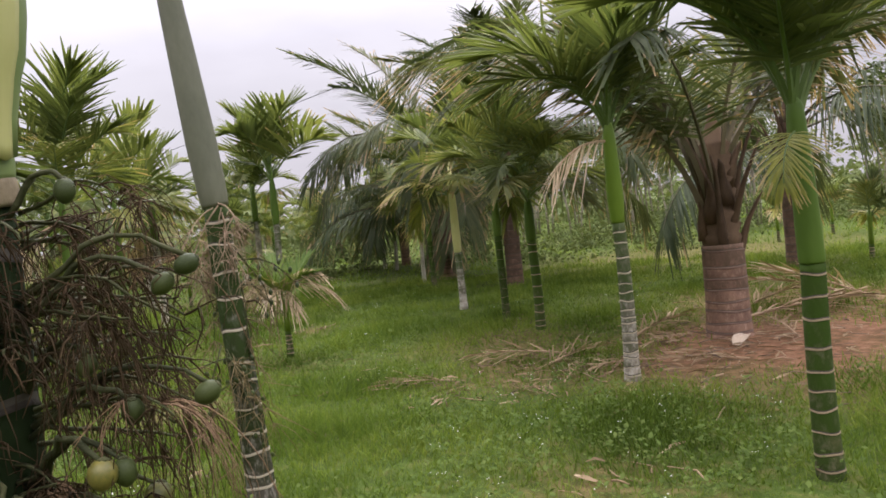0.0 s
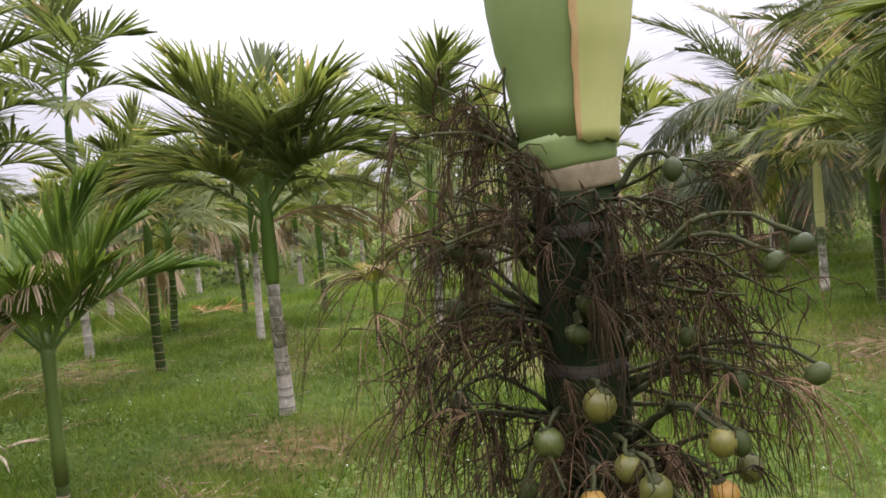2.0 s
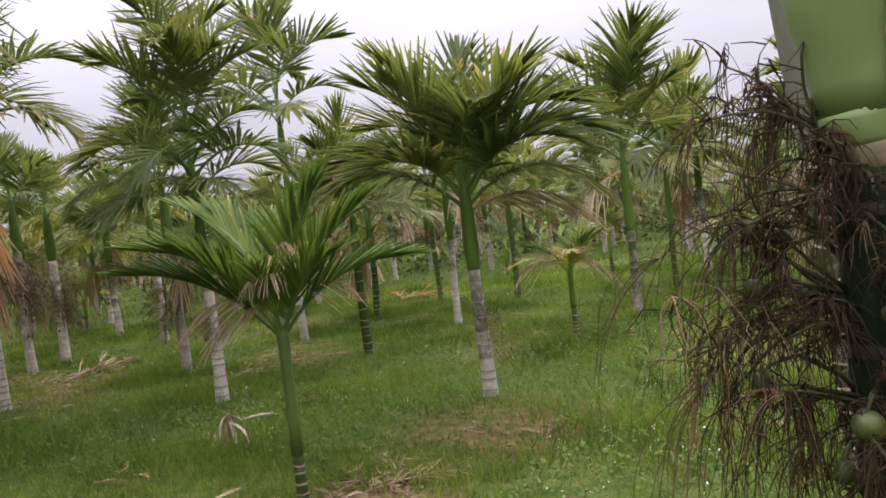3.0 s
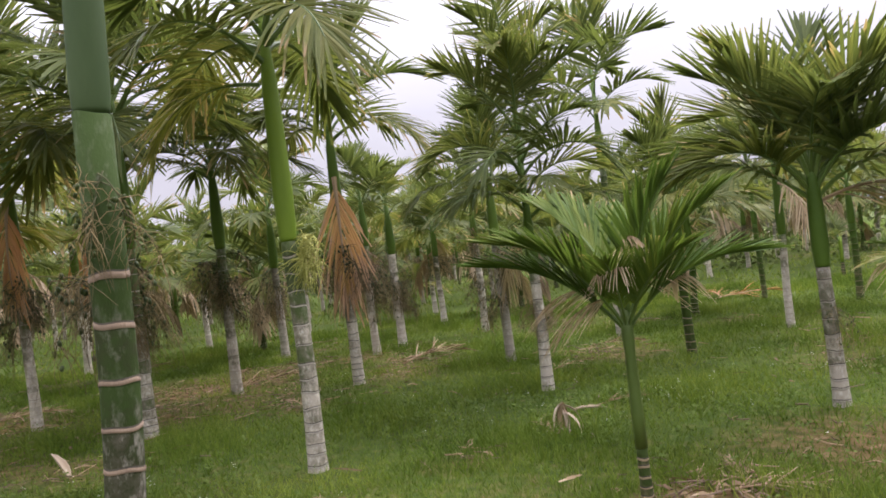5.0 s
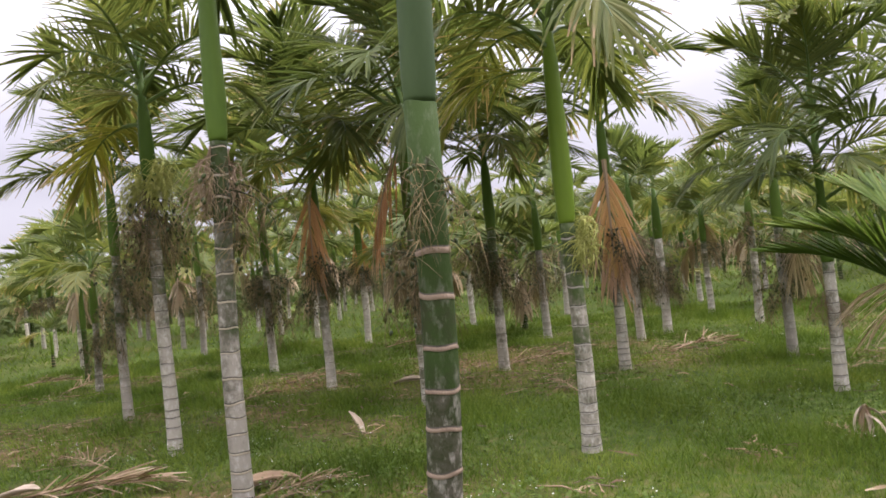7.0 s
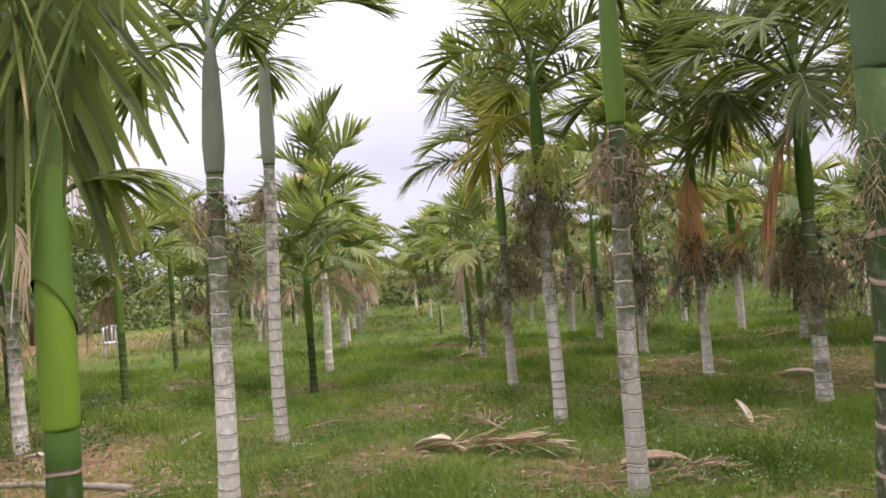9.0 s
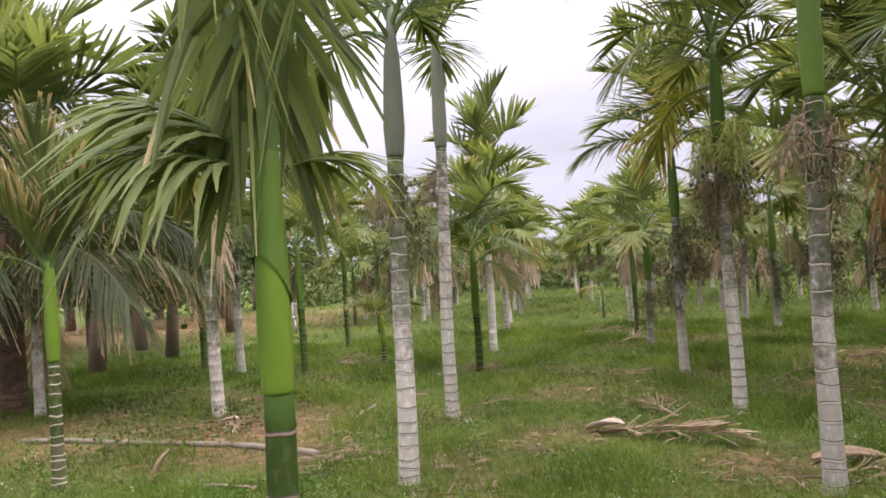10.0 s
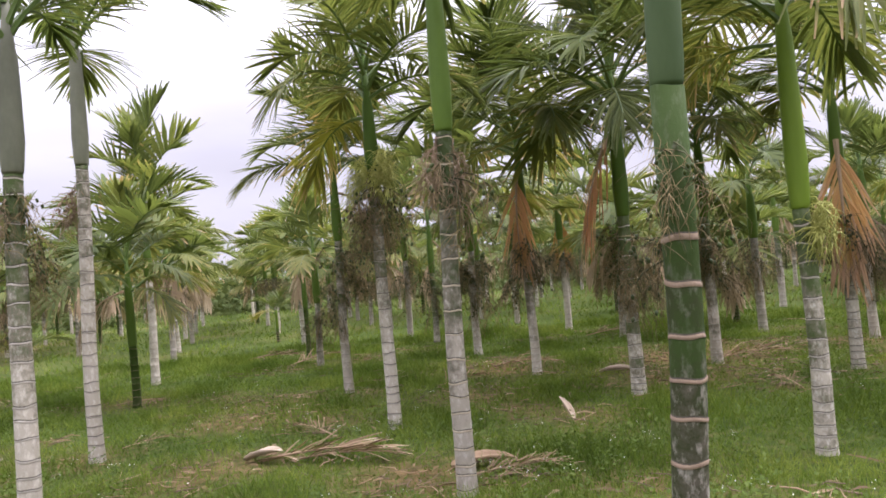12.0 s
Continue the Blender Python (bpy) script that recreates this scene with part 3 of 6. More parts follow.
def crown(palm, rng, z, x, y, size, erect, mid, arch, low, far=False, tall=0.4):
    """Fronds set spirally round the top of the stem, the youngest upright and highest, the oldest hanging lowest; tall is the height over which they leave the stem."""
    sets = [(F_ERECT, erect), (F_MID, mid), (F_ARCH, arch), (F_LOW, low)] if not far else [(L_ERECT, erect), (L_MID, mid), (L_ARCH, arch), (L_LOW, low)]
    az, total, i = rng.uniform(0, 360), erect + mid + arch + low, 0
    for meshes, count in sets:
        for _ in range(count):
            az += 137.5 + rng.uniform(-18, 18)
            k = size * rng.uniform(0.84, 1.14)
            up = tall * (1 - i / max(1, total - 1)) + rng.uniform(-0.05, 0.05)
            m = pose(x + 0.02 * math.cos(radians(az)), y + 0.02 * math.sin(radians(az)), z + up, rng.uniform(-12, 12), rng.uniform(-9, 9), az) @ Matrix.Diagonal((k, k, k, 1))
            part("frond", rng.choice(meshes), palm, m)
            i += 1


PALM_AT = []


def slanted_sheath(r0, r1, z0, z1, slant, mat):
    """A leaf sheath wrapped round the shaft, its lower margin cut aslant."""
    s = Shape()
    verts, uvs, rows, sides = [], [], 8, 20
    for i in range(rows + 1):
        f = i / rows
        for k in range(sides):
            w = 2 * math.pi * k / sides
            r = r0 + (r1 - r0) * f + 0.0015 * math.sin(5 * w)
            verts.append((r * math.cos(w), r * math.sin(w), z0 + (z1 - z0) * f + slant * math.cos(w + 0.6) * (1 - f)))
            uvs.append((k / sides, f))
    s.add(verts, [(i * sides + k, i * sides + (k + 1) % sides, (i + 1) * sides + (k + 1) % sides, (i + 1) * sides + k) for i in range(rows) for k in range(sides)], 0, uvs)
    return s.mesh("leaf_sheath", [mat])


def areca(x, y, dia, z_shaft, z_crown, seed, label, size=1.0, fronds=(2, 3, 3, 1), grey=1.0, bunches=0, pale=0, flowers=0, dry=0, orange=0, yellow=0, green=False,
          shaft=None, bark=None, scar=None, spear=False, gap=0.13, group="areca palms of the grove", bunch_drop=0.12, bunch_size=1.0, ring_proud=0.03, ring_h=0.011, lean=(0, 0), spec=None, bulge=1.08, face=None, orange_at=None, wrapped=0, tall=0.4, ring_top=99.0, shaft_lean=(0, 0)):
    rng = random.Random(seed)
    PALM_AT.append((x, y))
    palm = thing("areca_palm", pose(x, y, ground_z(x, y), -lean[1], lean[0], 0), label, "palm tree", group)
    r = dia / 2
    mats = [bark or (M_BARK_GREEN if green else M_BARK), scar or (M_SCAR_TAN if green else M_SCAR)]
    me, (tx, ty) = stem_mesh(seed, r, z_shaft, grey, mats, gap=gap, sides=18 if math.hypot(x, y) < 10 else 10, top_ratio=0.93 if green or ring_top < 99 else 0.8, ring_proud=ring_proud, ring_h=ring_h * (0.75 if green else 1), ring_top=ring_top)
    part("trunk", me, palm, None, "ringed green stem" if green else "grey weathered ringed stem")
    h = z_crown - z_shaft
    prof = [(0, r * 0.84), (0.02, r * 0.9), (0.09, r * 0.97), (0.25 * h, r * bulge), (0.6 * h, r * bulge * 0.88), (0.9 * h, r * bulge * 0.74), (h, r * 0.62), (h + (0.05 if spec else tall), r * 0.3)]
    if green:
        prof[:3] = [(0, r * 0.94), (0.012, r * 0.985), (0.05, r * 1.0)]
    if wrapped:
        part("leaf_sheath", slanted_sheath(r * 1.12, r * 0.9, wrapped, z_crown + 0.02, 0.1, M_SHAFT), palm, pose(tx, ty, 0), "dull dark green leaf sheath")
    part("crownshaft", lathe_mesh("crownshaft", prof, 18, [shaft or M_SHAFT], 0.03, seed), palm, pose(tx, ty, z_shaft, -math.degrees(shaft_lean[1]), math.degrees(shaft_lean[0]), 0), "smooth green crownshaft")
    tx, ty = tx + h * shaft_lean[0], ty + h * shaft_lean[1]
    if spec:
        for i, (meshes, az, tilt, k) in enumerate(spec):
            k *= size
            part("frond", meshes[i % len(meshes)], palm, pose(tx, ty, z_crown - 0.012 * i, rng.uniform(-6, 6), -tilt, az) @ Matrix.Diagonal((k, k, k, 1)))
    else:
        crown(palm, rng, z_crown, tx, ty, size, *fronds, far=math.hypot(x, y) > 11, tall=tall)
    if spear:
        part("spear_leaf", SPEAR, palm, pose(tx, ty, z_crown, 0, 0, rng.uniform(0, 360)))
    bx, by = tx - h * shaft_lean[0], ty - h * shaft_lean[1]
    for meshes, count, zz, word in ((BUNCH, bunches, z_shaft - bunch_drop, "nut bunch with withered strands"), (BUNCH_PALE, pale, z_shaft - bunch_drop * 0.6, "withered pale brown flower strands"),
                                    (BUNCH_FLOWER, flowers, z_shaft + 0.06, "fresh yellow flower strands")):
        a = rng.uniform(0, 360) if face is None else face
        for i in range(count):
            a += 360 / max(count, 1) + rng.uniform(-25, 25)
            b = math.radians(a)
            k = bunch_size * rng.uniform(0.85, 1.15)
            part("fruit_stalk" if meshes is BUNCH else "flower_spray", rng.choice(meshes), palm,
                 pose(bx + r * 0.8 * math.cos(b), by + r * 0.8 * math.sin(b), zz - (0.5 * (i + rng.uniform(-0.5, 0.5)) / max(1, count - 1) if meshes is BUNCH and count > 1 else rng.uniform(-0.06, 0.2)), 0, rng.uniform(-15, 25), a) @ Matrix.Diagonal((k, k, k, 1)), word)
    for meshes, count, word in ((F_DRY, dry, "withered hanging frond"), (F_ORANGE, orange, "orange dying frond hanging down"), (F_YELLOW, yellow, "yellowing frond")):
        for i in range(count):
            k, az, dz = size * rng.uniform(0.75, 1.0), rng.uniform(0, 360), 0.15 * size
            if meshes is F_ORANGE and orange_at:
                az, dz, k = orange_at
            part("dry_frond" if meshes is not F_YELLOW else "frond", rng.choice(meshes), palm, pose(tx + r * math.cos(radians(az)), ty + r * math.sin(radians(az)), z_crown - dz, 0, 0, az) @ Matrix.Diagonal((k, k, k, 1)), word)
    return palm


# ---- ground ----
BARE = [(-6.8, -1.0, 0.6, 0.6), (-7.6, 0.2, 0.7, 0.5), (-6.2, 1.4, 0.6, 0.6), (-5.4, -1.3, 0.6, 0.2), (-8.9, -1.0, 0.6, 0.5),
        (-10.4, 1.2, 0.9, 0.45), (-9.0, 3.2, 0.8, 0.5), (-4.6, -0.2, 0.5, 0.2), (-7.6, -2.5, 0.9, 0.6), (4.3, 5.2, 1.1, 0.85), (5.5, 5.3, 1.9, 1.0)]
BARE += [(3.5, 6.3, 1.1, 0.5), (-8.6, -3.05, 1.6, 0.8), (-9.2, -4.8, 2.4, 0.6), (-29, -13, 9.0, 0.75), (-9.7, 6.8, 1.3, 0.75),
         (-1.4, 5.4, 0.8, 0.6), (-11.0, 4.3, 1.2, 0.6), (-6.1, -0.5, 0.9, 0.45), (-8.5, 5.5, 1.2, 0.5), (-2.0, 4.1, 0.45, 0.9),
         (7.5, 6.5, 2.5, 0.7), (-5.6, 1.4, 0.5, 0.5), (12.0, 14.0, 4.0, 0.35), (3.9, 7.7, 1.2, 0.4)]

p_rng = random.Random(17)
WORN = [(p_rng.uniform(-15, 5), p_rng.uniform(-4.5, 12), p_rng.uniform(0.25, 0.75), p_rng.uniform(0.3, 0.6)) for _ in range(85)]
BARE += WORN


def bare(x, y):
    b = 0.0
    for cx, cy, r, k in BARE:
        d = math.hypot(x - cx, y - cy) / r
        if d < 1.6:
            b = max(b, k * max(0.0, min(1.0, 1.35 - d + 0.45 * noise.noise((x * 1.3, y * 1.3, 3.1)))))
    return max(b, 0.35 * max(0.0, noise.noise((x * 0.45, y * 0.45, 7.7))))


def ground_z(x, y):
    return 0.035 * noise.noise((x * 0.5, y * 0.5, 0.0)) + 0.012 * noise.noise((x * 2.1, y * 2.1, 5.0)) + 0.02


def axis_steps():
    a = [0.0]
    while a[-1] < 1500:
        a.append(a[-1] + (0.42 if a[-1] < 20 else 0.42 + (a[-1] - 20) * 0.13))
    return [-q for q in reversed(a[1:])] + a


steps = axis_steps()
gs = Shape()
nx = len(steps)
gs.v = [(x - 3.0, y + 4.0, ground_z(x - 3.0, y + 4.0) if abs(x) + abs(y) < 90 else 0.0) for y in steps for x in steps]
gs.f = [(j * nx + i, j * nx + i + 1, (j + 1) * nx + i + 1, (j + 1) * nx + i) for j in range(nx - 1) for i in range(nx - 1)]
gs.m, gs.uv = [0] * len(gs.f), [(0, 0)] * len(gs.v)
ground_me = gs.mesh("ground", [M_GROUND])
at = ground_me.attributes.new("bare", "FLOAT", "POINT")
at.data.foreach_set("value", np.array([bare(v[0], v[1]) for v in gs.v], dtype=np.float32))
tagged(new("ground", ground_me), "grassy orchard floor with patches of reddish bare soil", "ground", kind="structure")

# ---- the fruiting palm beside the camera ----
HX, HY = -0.161, 1.052
PALM_AT.append((HX, HY))
hero = thing("fruiting_areca_palm", pose(HX, HY, 0), "areca palm with dark stem, withered nut bunches and green crownshaft", "palm tree")
h_rng = random.Random(41)
H_TILT = pose(0, 0, 1.55, 0, -7) @ pose(0, 0, -1.55)
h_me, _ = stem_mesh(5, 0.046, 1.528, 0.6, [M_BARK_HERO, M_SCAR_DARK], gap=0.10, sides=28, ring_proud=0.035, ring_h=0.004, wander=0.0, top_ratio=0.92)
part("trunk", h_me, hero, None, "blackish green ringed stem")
part("leaf_scar", lathe_mesh("leaf_scar", [(1.515, 0.0430), (1.5185, 0.0447), (1.533, 0.0452), (1.541, 0.0452), (1.543, 0.0435)], 36, [M_SCAR_HERO], 0.03, 2), hero, H_TILT, "pale fresh scar round the stem")
part("stem_node", lathe_mesh("stem_node", [(1.539, 0.0448), (1.545, 0.0466), (1.556, 0.0486), (1.566, 0.0492), (1.574, 0.0488)], 36, [M_SHAFT_HERO], 0.02, 3), hero, H_TILT, "swollen green node")
h_shaft = part("crownshaft", lathe_mesh("crownshaft", [(1.568, 0.0495), (1.60, 0.0525), (1.64, 0.060), (1.66, 0.066), (1.70, 0.0715), (1.78, 0.076), (1.95, 0.078), (2.2, 0.07), (2.5, 0.05), (2.75, 0.032)], 40, [M_SHAFT_HERO], 0.02, 1), hero, None, "thick smooth green crownshaft")


def sheath_mesh(a0, a1, z0, z1, rad, edge):
    """A strip of old leaf sheath lying on the shaft, its left margin crinkled."""
    s = Shape()
    rows, cols = 60, 10
    verts, faces = [], []
    for i in range(rows + 1):
        z = z0 + (z1 - z0) * i / rows
        crinkle = edge * (0.5 * math.sin(i * 1.9) + 0.35 * math.sin(i * 4.3) + 0.5)
        for j in range(cols + 1):
            f = j / cols
            a = radians(a0 + (a1 - a0) * f + (crinkle if j == 0 else 0) + 8 * (1 - i / rows) * (1 - f))
            r = rad(z) + 0.003 * math.sin(math.pi * f) + (0.004 if j == 0 else 0.0015)
            verts.append((r * math.cos(a), r * math.sin(a), z + (0.003 * math.sin(j * 2.1) * math.sin(j * 0.9) if i == 0 else 0)))
    for i in range(rows):
        for j in range(cols):
            o = i * (cols + 1) + j
            faces.append((o, o + 1, o + cols + 2, o + cols + 1))
    s.add(verts, faces, 0)
    s.m = [1 if k % cols == 0 else 0 for k in range(len(faces))]
    return s.mesh("old_sheath", [M_SHEATH, M_SHEATH_EDGE])


shaft_r = lambda z: float(np.interp(z, [1.568, 1.60, 1.64, 1.66, 1.70, 1.78, 1.95, 2.2, 2.5], [0.0495, 0.0525, 0.060, 0.066, 0.0715, 0.076, 0.078, 0.07, 0.05])) * 1.02
sheath = part("old_sheath", sheath_mesh(-99, -22, 1.562, 2.3, shaft_r, 3.0), h_shaft, None, "yellowing old leaf sheath with crinkled brown margin")
so = sheath.modifiers.new("thickness", "SOLIDIFY")
so.thickness = 0.002
crown(hero, h_rng, 2.75, 0, 0, 1.1, 4, 5, 1, 0)


def hero_bunch(seed, az, z0, reach, rise, stalks, strands, length, spread=38, pale=0.3):
    """A spent inflorescence: green stalks from the stem, with a mat of hanging withered strands."""
    rng = random.Random(seed)
    s = Shape()
    a = radians(az)
    base = Vector((0.044 * math.cos(a), 0.044 * math.sin(a), z0))
    nodes = []
    for i in range(stalks):
        b = a + radians(rng.uniform(-spread, spread))
        d = Vector((math.cos(b), math.sin(b), rise + rng.uniform(-0.3, 0.35)))
        lng = 0.8 * reach * rng.uniform(0.6, 1.1)
        pts = strand(s, rng, base + Vector((0, 0, rng.uniform(-0.02, 0.02))), d, lng, 0.0030, 7, 2, 0.75, 0.55)
        nodes += pts[1:]
        for _ in range(3):
            q = rng.choice(pts[2:])
            nodes += strand(s, rng, q, d + Vector((rng.uniform(-1, 1), rng.uniform(-1, 1), rng.uniform(-0.4, 0.5))), lng * 0.45, 0.0012, 5, 0, 0.8, 0.6)[1:]
    for i in range(int(strands * 0.1)):
        q = rng.choice(nodes)
        out = Vector((math.cos(a), math.sin(a), 0)) * rng.uniform(0.0, 0.9)
        way = out + Vector((rng.uniform(-0.7, 0.7), rng.uniform(-0.7, 0.7), rng.uniform(-1.0, 0.5)))
        slot, full, curl = 1 if rng.random() < pale * 0.6 else 0, 0.95 * length * rng.uniform(0.4, 1.35), rng.uniform(0.25, 0.7)
        for _ in range(rng.randint(5, 9)):
            d = way + Vector([rng.uniform(-0.38, 0.38) for _ in range(3)])
            r, lng = rng.uniform(0.0004, 0.00095), full * rng.uniform(0.6, 1.1)
            pts = strand(s, rng, q, d, lng, r, 8, slot, 3.4, curl * rng.uniform(0.7, 1.3))
            if rng.random() < 0.5:
                strand(s, rng, rng.choice(pts[2:]), (rng.uniform(-1, 1), rng.uniform(-1, 1), rng.uniform(-1, 0.3)), lng * rng.uniform(0.12, 0.35), r * 0.85, 4, slot, 1.0, 1.2)
    for q in nodes[::2]:
        strand(s, rng, q, (rng.uniform(-1, 1), rng.uniform(-1, 1), rng.uniform(-1, 0.6)), rng.uniform(0.015, 0.05), rng.uniform(0.0006, 0.0013), 3, 0, 1.5, 1.2)
    return part("inflorescence", s.mesh("inflorescence", [M_STRAND, M_STRAND_PALE, M_STALK]), hero, None, "spent nut bunch of tangled brown strands")


hero_bunch(1, 175, 1.555, 0.16, 1.15, 8, 190, 0.12, 32, 0.1)
hero_bunch(2, 200, 1.47, 0.18, 0.45, 8, 170, 0.17, 40, 0.25)
hero_bunch(3, 8, 1.50, 0.14, 0.45, 6, 120, 0.13, 45, 0.3)
hero_bunch(4, -18, 1.43, 0.20, 0.35, 8, 170, 0.16, 36, 0.3)
hero_bunch(5, 178, 1.38, 0.20, 0.4, 8, 170, 0.18, 30, 0.3)
hero_bunch(6, -28, 1.32, 0.20, 0.28, 7, 140, 0.16, 30, 0.4)
hero_bunch(7, -62, 1.27, 0.10, 0.2, 6, 150, 0.09, 60, 0.6)
hero_bunch(8, 212, 1.28, 0.16, 0.4, 6, 170, 0.17, 35, 0.3)
hero_bunch(9, 40, 1.36, 0.18, 0.4, 6, 150, 0.16, 40, 0.2)
hero_bunch(10, 222, 1.53, 0.08, 0.9, 5, 50, 0.10, 30, 0.1)
hero_bunch(11, 195, 1.40, 0.20, 0.35, 5, 80, 0.22, 35, 0.2)
hero_bunch(12, -85, 1.46, 0.07, 0.2, 5, 45, 0.14, 70, 0.2)
hero_bunch(13, -128, 1.50, 0.09, 0.35, 5, 44, 0.12, 50, 0.1)
hero_bunch(14, -68, 1.49, 0.09, 0.3, 5, 42, 0.12, 50, 0.15)
hero_bunch(15, -100, 1.43, 0.06, 0.25, 3, 20, 0.11, 70, 0.1)
hero_bunch(16, -58, 1.40, 0.10, 0.25, 5, 48, 0.13, 50, 0.2)
hero_bunch(17, -145, 1.37, 0.11, 0.25, 5, 60, 0.14, 45, 0.15)
hero_bunch(18, -100, 1.30, 0.07, 0.15, 4, 50, 0.10, 70, 0.5)
hero_bunch(19, -40, 1.25, 0.14, 0.2, 7, 160, 0.12, 50, 0.7)
hero_bunch(20, -120, 1.24, 0.10, 0.2, 6, 110, 0.11, 60, 0.6)

NUT_MESHES = []
for i, mt in enumerate((M_NUT, M_NUT_YELLOW, M_NUT_ORANGE)):
    for k in range(2):
        s = Shape()
        prof = [(-1, 0.05), (-0.94, 0.3), (-0.75, 0.68), (-0.35, 0.97), (0.1, 1.0), (0.5, 0.85), (0.8, 0.52), (0.96, 0.2), (1.0, 0.04)]
        lng = 1.28 if i == 0 else 1.1
        s.tube([(0, 0, -a * lng) for a, _ in prof], [b for _, b in prof], 14, 0)
        s.tube([(0, 0, 0.84 * lng), (0, 0, 0.97 * lng), (0, 0, 1.06 * lng)], [0.5, 0.36, 0.1], 8, 1)
        NUT_MESHES.append(s.mesh("areca_nut", [mt, M_STALK]))
# the larger nuts: place beside the stem, size, ripeness (0 green, 2 yellowing, 4 orange), lean
GREEN_NUTS = [(0.088, -0.05, 1.528, 0.012, 0, 15), (0.179, -0.108, 1.452, 0.0115, 0, 80), (0.158, -0.1, 1.437, 0.0115, 0, 60), (0.184, -0.11, 1.337, 0.0125, 0, 75), (-0.095, -0.001, 1.455, 0.013, 0, 60),
              (-0.125, -0.033, 1.468, 0.012, 0, 75), (-0.005, -0.065, 1.409, 0.011, 0, 60), (0.089, -0.06, 1.37, 0.011, 0, 50), (-0.131, -0.043, 1.32, 0.013, 0, 35),
              (-0.015, -0.064, 1.381, 0.012, 0, 80), (0.11, -0.117, 1.284, 0.0125, 0, 15), (0.122, -0.089, 1.328, 0.0125, 0, 12), (-0.125, -0.023, 1.409, 0.013, 0, 70), (-0.075, -0.085, 1.245, 0.012, 0, 30)]
RIPE_NUTS = [(-0.004, -0.085, 1.318, 0.0155, 2, 30), (-0.053, -0.092, 1.289, 0.014, 2, 20), (0.016, -0.097, 1.262, 0.013, 2, 10), (0.093, -0.123, 1.287, 0.0125, 2, 15), (0.033, -0.12, 1.248, 0.015, 2, 30),
             (-0.02, -0.11, 1.236, 0.013, 4, 20), (0.1, -0.1, 1.232, 0.013, 4, 25), (0.135, -0.07, 1.243, 0.013, 2, 25), (0.06, -0.125, 1.215, 0.014, 2, 20)]
for i, (x, y, z, r, ripe, lean) in enumerate(GREEN_NUTS + RIPE_NUTS):
    r *= 1.0 if ripe else 0.8
    turn = h_rng.uniform(0, 360)
    s = Shape()
    a = math.atan2(y, x)
    p0, p1 = Vector((0.043 * math.cos(a), 0.043 * math.sin(a), z - 0.02)), Vector((x, y, z + r * 0.9))
    mid = (p0 + p1) / 2 + Vector((0, 0, 0.018 + 0.1 * (p1 - p0).length))
    bend = [p0.lerp(mid, 2 * f).lerp(mid.lerp(p1, max(0, 2 * f - 1)), f) for f in (0, 0.12, 0.25, 0.38, 0.5, 0.62, 0.75, 0.88, 1)]
    bend = [bend[0]] + [q + Vector([h_rng.uniform(-0.0035, 0.0035) for _ in range(3)]) for q in bend[1:-1]] + [p1]
    s.tube(bend, [(0.0032 - 0.0012 * k / 8) * h_rng.uniform(0.8, 1.35) for k in range(9)], 7)
    stalk = part("stalk", s.mesh("stalk", [M_STALK]), hero, None, "green fruit stalk")
    part("areca_nut", NUT_MESHES[ripe + i % 2], stalk, pose(x, y, z, 0, lean * 0.8, turn if lean < 45 else (0 if x > 0 else 180)) @ Matrix.Diagonal((r, r, r, 1)), ("green areca nut", "yellowing areca nut", "ripe orange areca nut")[ripe // 2])

# ---- areca palms of the grove ----
TALL = "tall areca palm with grey-white ringed trunk and nut bunches"
GREY = "areca palm with pale grey ringed trunk in the grass"
YOUNG = "young areca palm with green ringed stem"

# row left and right of the grassy lane
areca(-3.45, -1.29, 0.118, 1.12, 1.97, 101, "young areca palm with bright green stem and broad drooping leaves", 1.0, grey=0.1, green=True, shaft=M_SHAFT_BRIGHT, scar=M_SCAR_BROWN, gap=0.3, bulge=1.08, wrapped=1.52,
      spec=[(F_BROAD, 262, -6, 1.0), (F_BROAD, 300, 0, 0.95), (F_BROAD, 200, 2, 1.0), (F_BROAD, 110, -8, 0.95), (F_BROAD, 75, 2, 0.9), (F_BROAD, 20, 2, 0.9), (F_BROAD_LOW, 285, 8, 1.0), (F_BROAD_LOW, 268, -2, 1.0), (F_BROAD_LOW, 305, -14, 0.85), (F_BROAD_LOW, 120, 0, 0.7)])
areca(-6.30, -1.13, 0.147, 2.37, 3.20, 102, TALL, 1.15, lean=(0, 1.6), fronds= (2, 3, 3, 1), grey=1.5, bunches=3, pale=1, shaft=M_SHAFT_GREY, tall=0.3, bunch_size=0.75)
areca(-8.69, -0.89, 0.140, 2.78, 3.85, 103, TALL, 1.15, lean=(0, 0.8), fronds= (2, 3, 3, 1), grey=2.3, pale=1, shaft=M_SHAFT_GREY, tall=0.3)
areca(-14.46, -0.35, 0.150, 1.8, 2.3, 104, GREY, 1.15, (4, 6, 6, 3), 2.2, dry=1, tall=1.4)
areca(-12.11, -0.60, 0.115, 0.84, 1.75, 105, YOUNG, 1.05, (3, 3, 4, 3), 0.0, green=True, yellow=3, dry=1)
areca(-9.41, -3.59, 0.150, 1.72, 2.70, 106, GREY, 1.2, (2, 3, 3, 2), 0.9, dry=1)
